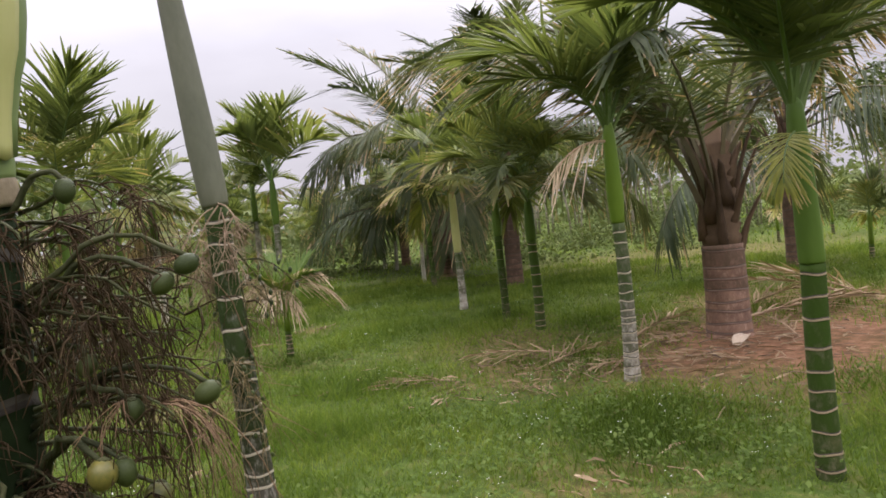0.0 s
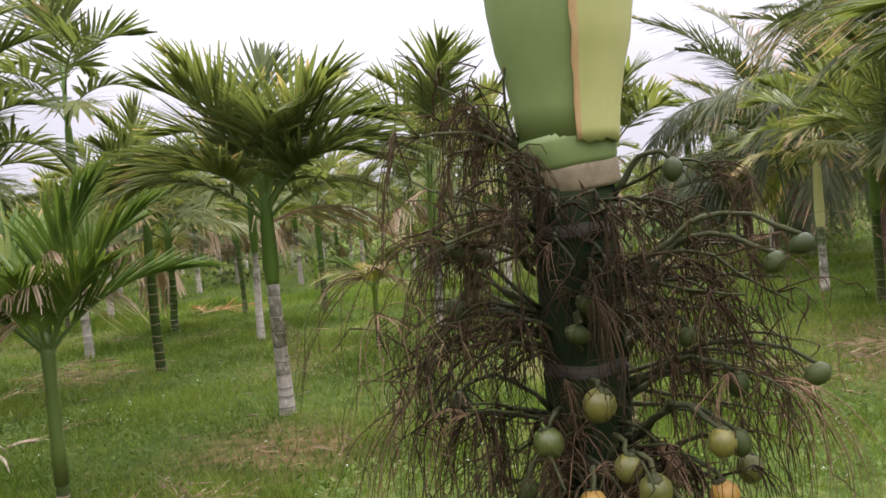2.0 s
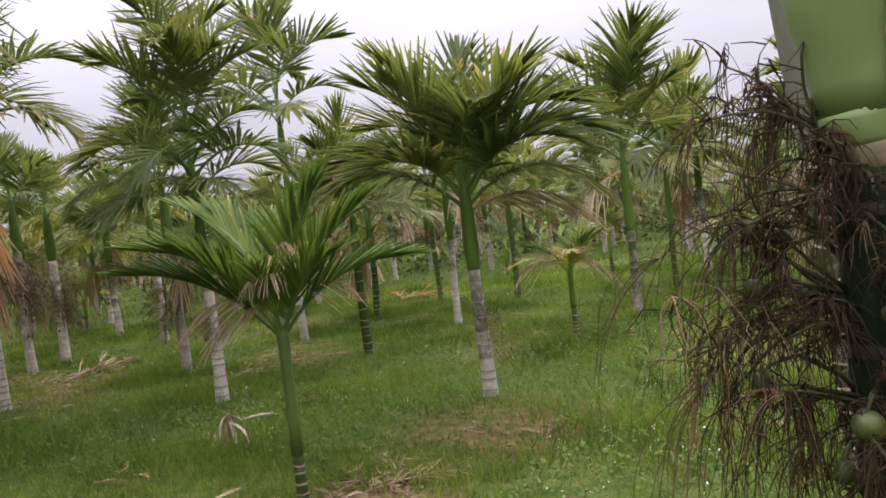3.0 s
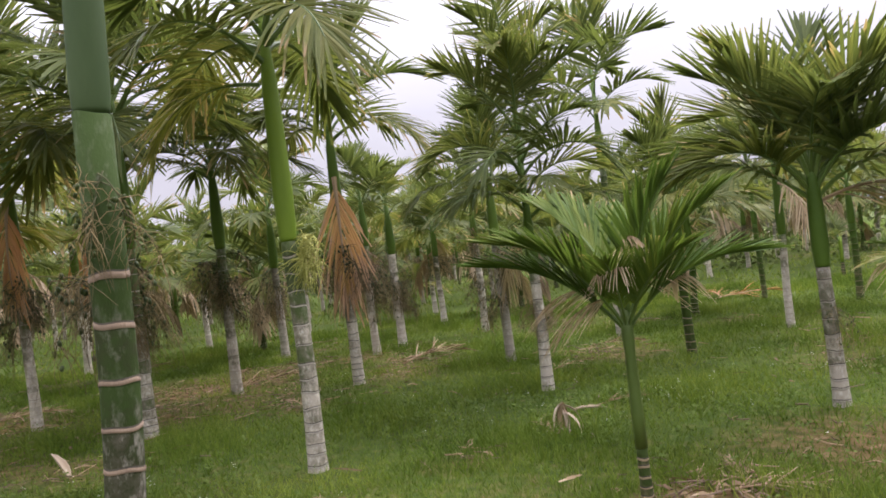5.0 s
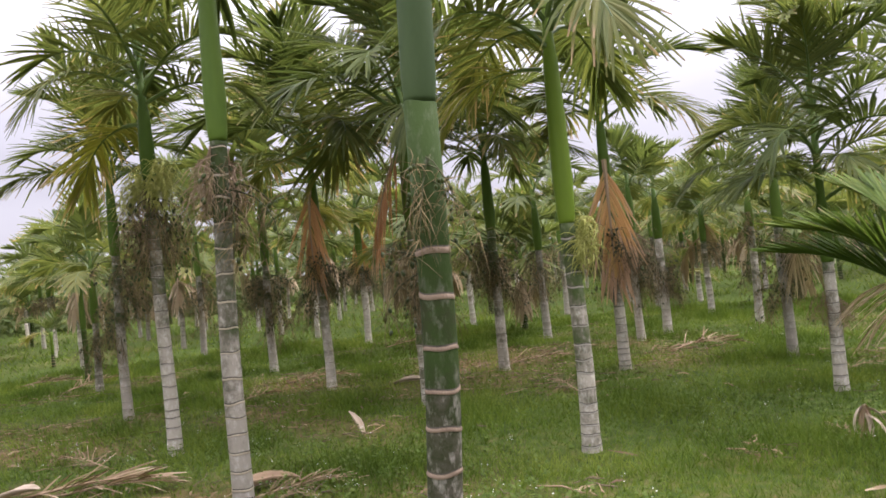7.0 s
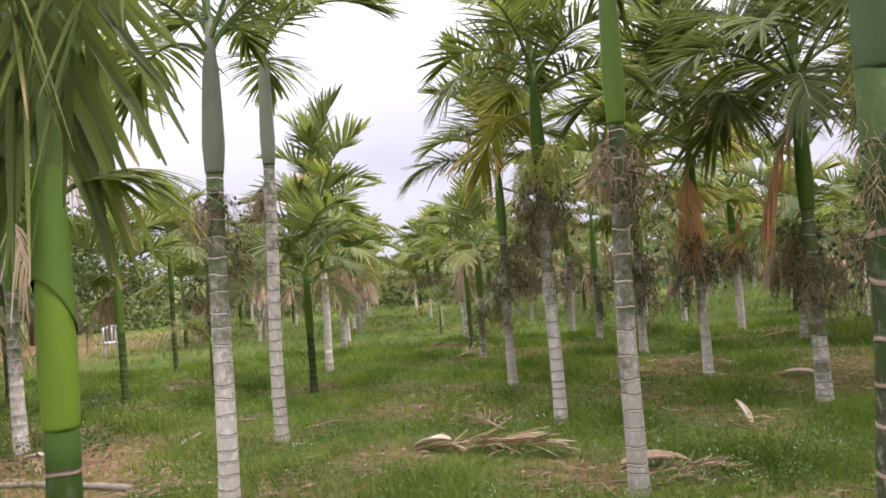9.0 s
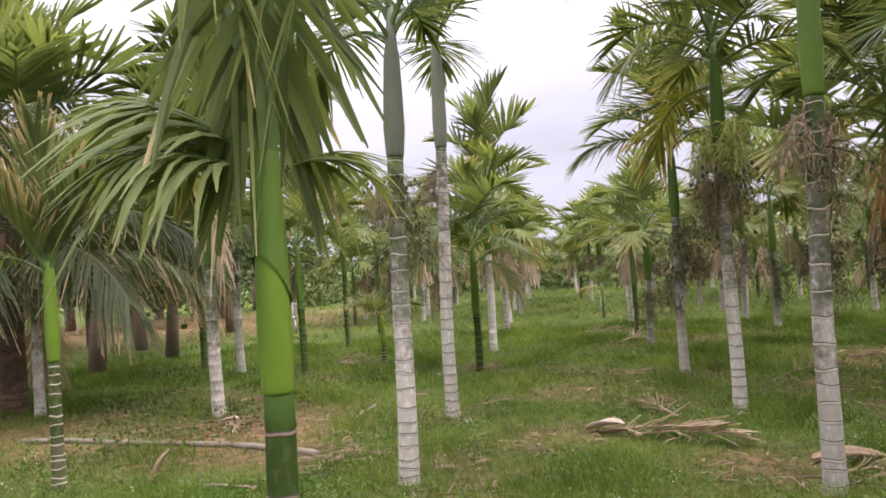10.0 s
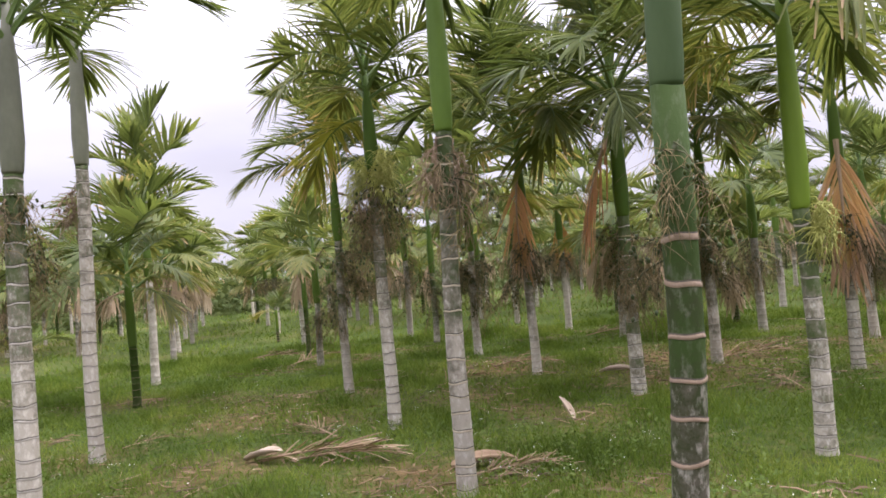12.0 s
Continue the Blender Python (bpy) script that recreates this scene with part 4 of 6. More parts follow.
areca(-6.66, -3.93, 0.105, 1.00, 1.76, 107, "young areca palm with green stem and brown-tipped upright fronds", 1.1, grey=0.8, shaft=M_SHAFT_BRIGHT, scar=M_SCAR_PALE, gap=0.09, bark=M_BARK_GREEN,
      spec=[(F_VEE, 20, 2, 1.0), (F_VEE, 150, 0, 1.0), (F_VEE, 285, -8, 1.0), (F_VEE, 105, -10, 1.0), (F_VEE, 230, -14, 0.95), (F_VEE, 60, -16, 0.9), (F_VEE, 320, -20, 0.9), (F_LOW, 290, 8, 0.7)])
areca(-12.75, -3.35, 0.115, 1.16, 1.87, 108, YOUNG, 1.0, (2, 3, 3, 1), 0.0, green=True, dry=2)
areca(-16.99, -3.38, 0.105, 1.56, 2.40, 109, YOUNG, 1.1, (2, 3, 3, 2), 0.1, green=True)
areca(-19.53, -3.03, 0.105, 1.37, 2.20, 110, YOUNG, 1.1, (2, 3, 3, 2), 0.1, green=True)
areca(-8.05, 1.83, 0.132, 2.56, 3.25, 111, "tall areca palm with grey trunk, nut bunches and yellow flowers", 1.12, (3, 4, 5, 3), 1.7, bunches=4, pale=1, flowers=3, yellow=1, face=-80, bunch_size=1.0, tall=0.5)
areca(-10.66, 2.01, 0.125, 1.99, 2.8, 112, TALL, 1.2, (3, 4, 5, 3), 1.3, bunches=4, dry=1, tall=0.5, bunch_size=1.0)
areca(-14.03, 2.33, 0.125, 1.11, 1.89, 113, GREY, 1.0, (2, 3, 3, 2), 0.4, bunches=1)
areca(-16.12, 2.53, 0.10, 0.95, 1.74, 114, YOUNG, 1.0, (2, 3, 3, 2), 0.2, green=True)
areca(-5.54, 1.56, 0.136, 2.44, 3.6, 115, TALL, 1.2, (2, 4, 4, 2), 1.45, bunches=1, pale=2, scar=M_SCAR_PALE, lean=(0, 0.8), face=72, bunch_drop=0.1, bunch_size=1.0)
areca(-15.69, 5.10, 0.13, 1.43, 2.30, 116, GREY, 1.2, (2, 3, 3, 2), 0.3, dry=1, bunches=3, tall=0.6)
areca(-9.95, 4.40, 0.130, 2.0, 2.9, 117, TALL, 1.5, (3, 5, 6, 5), 1.2, bunches=4, orange=1, tall=0.8, bunch_size=1.05)
areca(-12.80, 4.78, 0.138, 1.75, 2.6, 118, TALL, 1.4, (4, 4, 6, 5), 1.4, bunches=5, yellow=1, tall=0.8, bunch_size=1.2)
areca(-17.50, 5.12, 0.140, 1.75, 2.5, 119, TALL, 1.25, (3, 4, 3, 2), 1.4, bunches=3, tall=0.6)
areca(-14.90, 7.75, 0.145, 1.90, 2.6, 120, TALL, 1.35, (3, 4, 5, 5), 1.4, bunches=4, orange=1, tall=0.7)
areca(-7.72, 4.45, 0.155, 1.9, 3.0, 121, "areca palm with brownish trunk, green above, and an orange frond", 1.5, (3, 5, 5, 5), 0.5, bunches=4, pale=1, orange=1, tall=0.7, bunch_size=1.0)
areca(-8.84, 6.43, 0.150, 1.9, 2.8, 122, TALL, 1.2, (3, 4, 6, 5), 1.0, bunches=5, bunch_size=1.2)
areca(-10.75, 9.00, 0.150, 1.55, 2.3, 123, GREY, 1.0, (2, 3, 4, 4), 1.6, bunches=4, tall=0.6)
areca(-8.69, 9.04, 0.130, 1.7, 2.25, 124, GREY, 0.75, (2, 3, 3, 2), 1.3, bunches=4)
areca(-3.00, 1.365, 0.130, 2.10, 3.45, 125, "areca palm with dark mottled stem ringed by torn brown scars", 1.2, (3, 4, 1, 0), 1.0, bunches=2, bunch_size=0.6, shaft=M_SHAFT_BLUE, bark=M_BARK_N, scar=M_SCAR_BROWN, gap=0.135, bunch_drop=0.22, ring_proud=0.035, ring_h=0.017, lean=(1.2, 1.9), bulge=0.97, ring_top=1.62)
areca(-4.92, 4.05, 0.142, 1.74, 3.1, 126, "areca palm with a green and grey trunk and a full crown", 1.15, (3, 4, 5, 4), 0.75, yellow=1, shaft=M_SHAFT_BRIGHT, tall=0.5, flowers=1, face=30)
areca(-7.16, 6.95, 0.141, 1.90, 3.0, 127, "tall areca palm with grey trunk and a large orange dying frond", 1.2, (3, 4, 4, 3), 1.2, orange=1, orange_at=(-46, 0.45, 1.6), bunches=4, pale=1, tall=0.4)
areca(-8.92, 9.95, 0.150, 1.55, 2.15, 128, TALL, 0.72, (2, 3, 3, 1), 1.6, bunches=4)
# the younger part, ahead
areca(-1.72, 6.38, 0.122, 1.05, 1.75, 129, "areca palm with whitened foot and a broad fan of fronds", 1.2, grey=0.75, bunches=1, bunch_size=0.5, tall=0.1,
      spec=[(F_ERECT, 100, 0, 0.95), (F_ERECT, 220, -4, 0.95), (F_ERECT, 340, -6, 0.95), (F_MID, 15, 2, 1.05), (F_MID, 190, 2, 1.05), (F_MID, 50, 0, 1.0), (F_MID, 155, 0, 1.0), (F_MID, 285, 14, 0.85), (F_MID, 245, 6, 0.95), (F_MID, 325, 6, 0.95),
            (F_ARCH, 10, 8, 1.05), (F_ARCH, 196, 8, 1.05), (F_ARCH, 35, 4, 1.0), (F_ARCH, 170, 4, 1.0), (F_ARCH, 350, 10, 0.9), (F_ARCH, 215, 10, 0.9), (F_ARCH, 100, 0, 0.95), (F_LOW, 5, 14, 0.9), (F_LOW, 200, 14, 0.9), (F_DRY, 22, 40, 0.75)])
areca(-3.64, 8.76, 0.105, 1.16, 1.6, 130, "young areca palm with green stem and a withered pink frond", 0.85, (3, 4, 4, 3), 0.1, green=True, dry=1, tall=0.35)
areca(-2.94, 10.50, 0.108, 1.19, 1.97, 131, GREY, 0.85, (3, 3, 3, 2), 1.0, dry=1)
areca(-0.53, 10.32, 0.119, 1.07, 1.99, 132, "areca palm with a tall spear leaf above its crown", 1.15, (4, 5, 4, 0), 0.5, spear=True, dry=1, tall=0.5)
areca(-2.48, 12.96, 0.102, 1.17, 1.65, 133, YOUNG, 0.85, (2, 3, 3, 2), 0.3, green=True)
areca(-4.47, 6.84, 0.125, 1.18, 1.75, 134, "areca palm with brown trunk and a large ragged crown", 0.92, (5, 9, 9, 5), 1.2, pale=2, dry=1, bunch_drop=0.4, bunch_size=0.6, tall=1.5)
areca(-5.88, 8.44, 0.128, 1.55, 2.2, 135, TALL, 0.95, (3, 3, 3, 2), 1.4, bunches=4)
areca(-5.22, 10.41, 0.116, 2.42, 3.1, 136, GREY, 1.1, (3, 4, 3, 1), 1.2, tall=0.8)
areca(0.06, 12.60, 0.09, 1.07, 2.00, 137, YOUNG, 1.1, (2, 3, 3, 3), 0.3, green=True, yellow=1)
areca(-8.24, 11.46, 0.137, 1.62, 2.05, 138, TALL, 0.85, (2, 3, 3, 2), 1.2, bunches=2)
areca(-12.28, 13.83, 0.124, 1.6, 2.3, 139, TALL, 1.0, (2, 3, 3, 2), 1.2, bunches=2)
areca(-14.17, 12.80, 0.147, 1.7, 2.4, 140, TALL, 1.0, (2, 3, 3, 2), 1.2, bunches=2)
areca(-4.16, 14.24, 0.096, 1.32, 2.17, 141, YOUNG, 1.1, (2, 3, 3, 2), 0.5, green=True)
areca(-2.58, 19.77, 0.11, 1.03, 1.7, 142, GREY, 0.9, (2, 3, 3, 2), 0.9)
areca(2.81, 14.64, 0.14, 1.59, 2.40, 143, GREY, 1.35, (4, 6, 4, 0), 0.8)
# right of the fruiting palm
areca(3.04, 2.93, 0.125, 1.05, 1.81, 144, "young areca palm with slim green stem and pale rings", 1.1, grey=0.12, green=True, gap=0.13, shaft=M_SHAFT, lean=(-1.65, 0.7), bulge=0.98,
      spec=[(F_ERECT, 60, 0, 1), (F_ERECT, 190, 4, 1), (F_ERECT, 300, 0, 1), (F_MID, 157, 6, 1.05), (F_MID, 335, 4, 1), (F_MID, 100, 4, 1), (F_MID, 20, 4, 1), (F_MID, 215, 8, 0.9), (F_ARCH, 165, 26, 0.85), (F_ARCH, 345, 16, 0.9), (F_YELLOW, 205, -46, 0.36)])
areca(3.61, 5.23, 0.122, 1.25, 2.01, 145, "areca palm with grey foot and green upper stem", 1.1, grey=0.3, shaft=M_SHAFT_BRIGHT, scar=M_SCAR_PALE, gap=0.09, lean=(-0.6, 0.3),
      spec=[(F_ERECT, 60, 0, 1), (F_ERECT, 200, 4, 1), (F_ERECT, 320, 0, 1), (F_MID, 150, 6, 1.15), (F_MID, 335, 4, 1.1), (F_MID, 90, 4, 1), (F_MID, 250, 8, 1), (F_ARCH, 165, 20, 1.0), (F_ARCH, 345, 10, 0.9), (F_ARCH, 60, 10, 0.9), (F_DRY, 190, 20, 0.6)])
areca(4.48, 8.11, 0.115, 1.05, 1.52, 146, YOUNG, 1.05, (3, 4, 4, 3), 0.0, green=True)
areca(4.55, 9.09, 0.100, 1.12, 1.72, 147, YOUNG, 1.0, (2, 3, 4, 3), 0.3, green=True)
areca(4.76, 10.86, 0.12, 0.87, 1.90, 148, "young areca palm with yellow-green hanging fronds", 1.0, (2, 3, 3, 3), 0.6, shaft=M_SHEATH, yellow=3)
areca(5.78, 14.42, 0.113, 0.96, 1.86, 149, YOUNG, 1.0, (2, 3, 3, 2), 0.2, green=True)
areca(6.29, 16.23, 0.10, 0.92, 1.80, 150, GREY, 1.0, (2, 3, 3, 2), 1.2)
areca(7.55, 21.49, 0.116, 0.83, 1.81, 151, GREY, 1.0, (2, 3, 3, 2), 1.2)
areca(7.69, 22.97, 0.12, 0.82, 1.87, 152, GREY, 1.0, (2, 3, 3, 2), 1.2)
areca(0.54, 4.31, 0.150, 1.62, 2.95, 153, "areca palm with grey-green crownshaft and ringed trunk", 1.2, grey=0.5, pale=2, bunches=2, bark=M_BARK_N, scar=M_SCAR_PALE, shaft=M_SHAFT_GREY, bunch_size=0.8, lean=(-1.75, 0.75), bulge=1.02, shaft_lean=(-0.065, 0.03),
      spec=[(F_ERECT, 90, 0, 1), (F_ERECT, 210, 0, 1), (F_MID, 330, 0, 1), (F_MID, 30, 0, 1), (F_MID, 150, 0, 1), (F_MID, 270, 4, 1)])


def low_palm(x, y, dia, z_stem, z_crown, seed, label, spec, size, shaft=M_SHAFT_BRIGHT):
    """A sapling: a short green stem, whose sheaths fan out into a wide V of fronds. spec: (set, azimuth, tilt, size) for each frond."""
    PALM_AT.append((x, y))
    palm = thing("young_areca_palm", pose(x, y, ground_z(x, y)), label, "palm tree", "young areca palms")
    me, (tx, ty) = stem_mesh(seed, dia / 2, z_stem, 0.0, [M_BARK_GREEN, M_SCAR_TAN], gap=0.085, sides=14, wander=0.005)
    part("trunk", me, palm, None, "green ringed stem")
    h, r = z_crown - z_stem, dia / 2
    part("crownshaft", lathe_mesh("crownshaft", [(0, r), (0.3 * h, r * 0.98), (0.8 * h, r * 0.85), (h, r * 1.0), (h + 0.12, r * 0.8)], 14, [shaft], 0.04, seed), palm, pose(tx, ty, z_stem), "smooth green sheath")
    for meshes, az, tilt, k in spec:
        k *= size
        part("dry_frond" if meshes is F_DRY else "frond", meshes[seed % len(meshes)], palm, pose(tx, ty, z_crown + (0.44 * size if meshes is F_DRY and k < 0.38 * size else 0.22 * size if meshes is F_DRY else 0), 0, -tilt, az) @ Matrix.Diagonal((k, k, k, 1)), "withered drooping frond" if meshes is F_DRY else "")
        seed += 1
    return palm


# azimuths count from +x
low_palm(-2.32, 4.02, 0.066, 0.31, 0.95, 7, "young areca palm with a wide fan of fronds above litter",
         [(F_FAN, 200, -8, 0.95), (F_FAN, 192, 6, 1.0), (F_FAN, 150, 12, 0.95), (F_FAN, 60, 10, 0.9), (F_FAN, 18, -6, 0.9), (F_FAN, 8, 8, 0.95), (F_FAN, 285, 2, 0.7), (F_FAN, 100, 18, 0.95), (F_FAN, 240, 0, 0.85), (F_FAN, 330, 0, 0.8), (F_FAN, 170, 24, 1.0), (F_FAN, 350, 22, 0.95),
          (F_DRY, 292, 30, 0.34), (F_DRY, 268, 34, 0.3), (F_DRY, 318, 34, 0.3), (F_DRY, 198, 34, 0.45), (F_DRY, 212, 30, 0.42), (F_DRY, 25, 30, 0.4)], 1.0, M_SHAFT_DARK)
low_palm(-1.20, 8.86, 0.066, 0.34, 0.72, 9, "young areca palm with yellow-green fronds and withered side fronds",
         [(F_YELLOW, 190, 46, 0.6), (F_YELLOW, 30, 46, 0.6), (F_YELLOW, 280, 60, 0.55), (F_FAN, 60, 12, 0.7), (F_FAN, 320, 10, 0.65), (F_FAN, 180, 4, 0.65), (F_FAN, 10, 4, 0.65), (F_DRY, 192, 26, 0.55), (F_DRY, 8, 26, 0.55)], 1.0)
low_palm(1.72, 9.10, 0.08, 0.30, 0.58, 12, "small areca palm with fresh spear and bleached dry fronds",
         [(F_FAN, 100, 10, 0.75), (F_FAN, 200, 6, 0.7), (F_FAN, 300, 4, 0.7), (F_FAN, 30, 8, 0.75), (F_FAN, 150, 14, 0.7), (F_FAN, 250, 0, 0.65), (F_DRY, 155, 30, 0.6), (F_DRY, 335, 30, 0.6), (F_DRY, 135, 40, 0.6), (F_DRY, 310, 40, 0.6), (F_DRY, 240, 30, 0.55), (F_DRY, 275, 30, 0.55), (F_DRY, 190, 20, 0.5)], 1.0)
for i, (x, y) in enumerate(((-20.6, 2.6), (-13.6, -2.2), (-11.5, 13.6), (-1.0, 15.5), (1.4, 17.5), (3.2, 20.5), (-6.9, 13.2), (-3.4, 17.5), (14.8, 14.2), (16.3, 13.9), (10.9, 8.7))):
    low_palm(x, y, 0.08, 0.3, 0.7, 20 + i, "small areca palm sprouting low in the grass",
             [(F_ERECT, 40 + 70 * i, 0, 0.7), (F_MID, 160 + 50 * i, 0, 0.75), (F_MID, 280 + 30 * i, 0, 0.7), (F_YELLOW, 220 + 90 * i, 25, 0.7), (F_ARCH, 100 + 20 * i, 0, 0.7)], 1.0)


# ---- coconut palms ----
def stub_mesh(lng, r):
    """A cut leaf stalk: broad and clasping below, narrower and torn above."""
    s = Shape()
    s.tube([(-0.04, 0, -0.14), (0.0, 0, 0.0), (lng * 0.16, 0.01, lng * 0.45), (lng * 0.34, 0.015, lng * 0.8), (lng * 0.46, 0.0, lng)], [r * 1.5, r * 1.7, r * 1.05, r * 0.75, r * 0.25], 9)
    s.v = [(x, y * (1.5 if z < 0.1 else 1.15), z + 0.012 * math.sin(37 * y + 11 * z)) for x, y, z in s.v]
    return s.mesh("leaf_base", [M_FIBRE])


STUBS = [stub_mesh(0.5, 0.025), stub_mesh(0.28, 0.032), stub_mesh(0.72, 0.022)]


def fibre_mesh(seed, dia, height):
    """The matted brown fibre round the young leaf stalks."""
    rng = random.Random(seed)
    prof = [(-0.05, dia * 0.38)]
    for i in range(9):
        z = height * (i + 1) / 9
        prof += [(z - 0.03, dia * (0.45 - 0.011 * i) * rng.uniform(0.92, 1.14)), (z, dia * (0.38 - 0.011 * i))]
    prof += [(height + 0.2, dia * 0.12), (height + 0.4, 0.012)]
    return lathe_mesh("fibre", prof, 16, [M_FIBRE], 0.12, seed)


def coconut(x, y, dia, z_top, seed, label, size=1.0, counts=(4, 6, 4), dry=1, extra=()):
    rng = random.Random(seed)
    PALM_AT.append((x, y))
    palm = thing("coconut_palm", pose(x, y, ground_z(x, y)), label, "palm tree", "coconut palms")
    me, _ = stem_mesh(seed, dia / 2, z_top, 0.5, [M_BARK_COCO, M_SCAR_COCO], gap=0.15, sides=28 if y < 8 else 16, flare=1.06, ring_proud=0.012, ring_h=0.018, wander=0.01, top_ratio=0.94)
    part("trunk", me, palm, None, "thick reddish brown ringed trunk")
    part("fibre", fibre_mesh(seed, dia, 1.0), palm, pose(0, 0, z_top), "matted dark brown leaf fibre")
    az = rng.uniform(0, 360)
    for i in range(14):
        az += 137.5
        b = radians(az)
        part("leaf_base", STUBS[i % 3], palm, pose((0.42 - 0.007 * i) * dia * math.cos(b), (0.42 - 0.007 * i) * dia * math.sin(b), z_top - 0.02 + 0.055 * i, rng.uniform(-12, 12), rng.uniform(-22, 4), az), "brown cut leaf base")

    def foot(b, i):
        up = 0.3 + 0.6 * (i * 0.618 % 1)
        q = dia * (0.38 - 0.22 * up)
        return q * math.cos(b), q * math.sin(b), z_top + up
    for i, (meshes, az_, tilt, k) in enumerate(extra):
        part("frond", meshes[i % len(meshes)], palm, pose(*foot(radians(az_), i), rng.uniform(-6, 6), -tilt, az_) @ Matrix.Diagonal((k, k, k, 1)))
    i = 0
    for meshes, count in ((K_UP, counts[0]), (K_ARCH, counts[1]), (K_LOW, counts[2]), (K_DRY, dry)):
        for _ in range(count):
            az += 137.5 + rng.uniform(-15, 15)
            i += 1
            k = size * rng.uniform(0.85, 1.1)
            part("dry_frond" if meshes is K_DRY else "frond", rng.choice(meshes), palm, pose(*foot(radians(az), i), rng.uniform(-8, 8), rng.uniform(-8, 8), az) @ Matrix.Diagonal((k, k, k, 1)))
    return palm


coconut(5.43, 6.08, 0.42, 0.9, 61, "coconut palm with thick reddish trunk and long arching fronds", 1.0, (1, 0, 0), 0,
        extra=[(K_ARCH, 157, 20, 1.1), (K_ARCH, 140, 24, 1.15), (K_ARCH, 172, 26, 1.0), (K_ARCH, 335, 10, 1.05), (K_ARCH, 350, 24, 1.0), (K_ARCH, 60, 20, 1.0), (K_ARCH, 100, 24, 1.0), (K_ARCH, 215, 22, 0.9), (K_ARCH, 20, 22, 1.0),
               (K_UP, 160, 0, 1.0), (K_UP, 120, 0, 1.0), (K_UP, 320, 0, 1.0), (K_UP, 10, 0, 1.0), (K_UP, 75, 0, 1.0), (K_UP, 260, 4, 0.9)])
coconut(7.00, 13.30, 0.32, 1.7, 62, "coconut palm with short thick trunk and dense fronds", 1.15, (9, 8, 1), 0)
coconut(7.02, 16.50, 0.30, 1.9, 63, "coconut palm with short trunk and greyish hanging fronds", 1.2, (9, 8, 2), 0)
coconut(7.9, 19.6, 0.30, 1.1, 64, "coconut palm far down the row", 1.1, (7, 9, 6), 0)
coconut(8.6, 23.5, 0.30, 1.1, 65, "coconut palm far down the row", 1.1, (7, 9, 6), 0)
coconut(10.2, 9.5, 0.36, 1.5, 66, "coconut palm with long low fronds beside cleared ground", 1.0, (4, 6, 4), 0)
coconut(-28.5, -13.4, 0.5, 1.5, 67, "old coconut palm with dark trunk and low hanging fronds", 1.0, (6, 9, 8), 1)
coconut(-36.0, -15.5, 0.45, 2.4, 68, "old coconut palm with dark trunk beside bare soil", 1.1, (4, 6, 5))
coconut(-22.5, -14.5, 0.45, 2.0, 69, "old coconut palm with dark trunk beside bare soil", 1.1, (4, 6, 5))
coconut(-10.94, -6.92, 0.34, 1.5, 70, "coconut palm with brown trunk and drooping dry fronds", 1.0, (4, 7, 7), 1)
areca(-10.3, -6.2, 0.14, 2.5, 3.5, 154, GREY, 1.5, (4, 6, 5, 1), 1.2)
areca(-12.2, -7.8, 0.14, 3.0, 4.2, 155, GREY, 1.6, (4, 6, 5, 1), 1.2, dry=1)
areca(-13.5, -4.6, 0.14, 3.2, 4.3, 157, GREY, 1.7, (4, 6, 5, 1), 1.2, dry=1)
areca(-23.80, -4.33, 0.11, 1.00, 1.60, 170, "young areca palm with withered lower fronds", 1.15, (2, 4, 5, 5), 0.2, green=True, dry=2, yellow=1, tall=0.6)
areca(-33.65, -3.78, 0.11, 1.15, 1.75, 171, "young areca palm with withered lower fronds", 1.15, (2, 4, 5, 5), 0.2, green=True, dry=2, yellow=1, tall=0.6)
areca(-44.13, -9.99, 0.11, 1.30, 1.90, 172, "young areca palm with withered lower fronds", 1.1, (2, 4, 5, 5), 0.2, green=True, dry=2, yellow=1, tall=0.6)
areca(-39.22, -1.49, 0.11, 1.45, 2.05, 173, "young areca palm with withered lower fronds", 1.1, (2, 4, 5, 5), 0.2, green=True, dry=2, yellow=1, tall=0.6)
areca(-14.0, -5.4, 0.13, 1.5, 2.3, 156, YOUNG, 1.2, (3, 4, 4, 1), 0.2, green=True, dry=2)

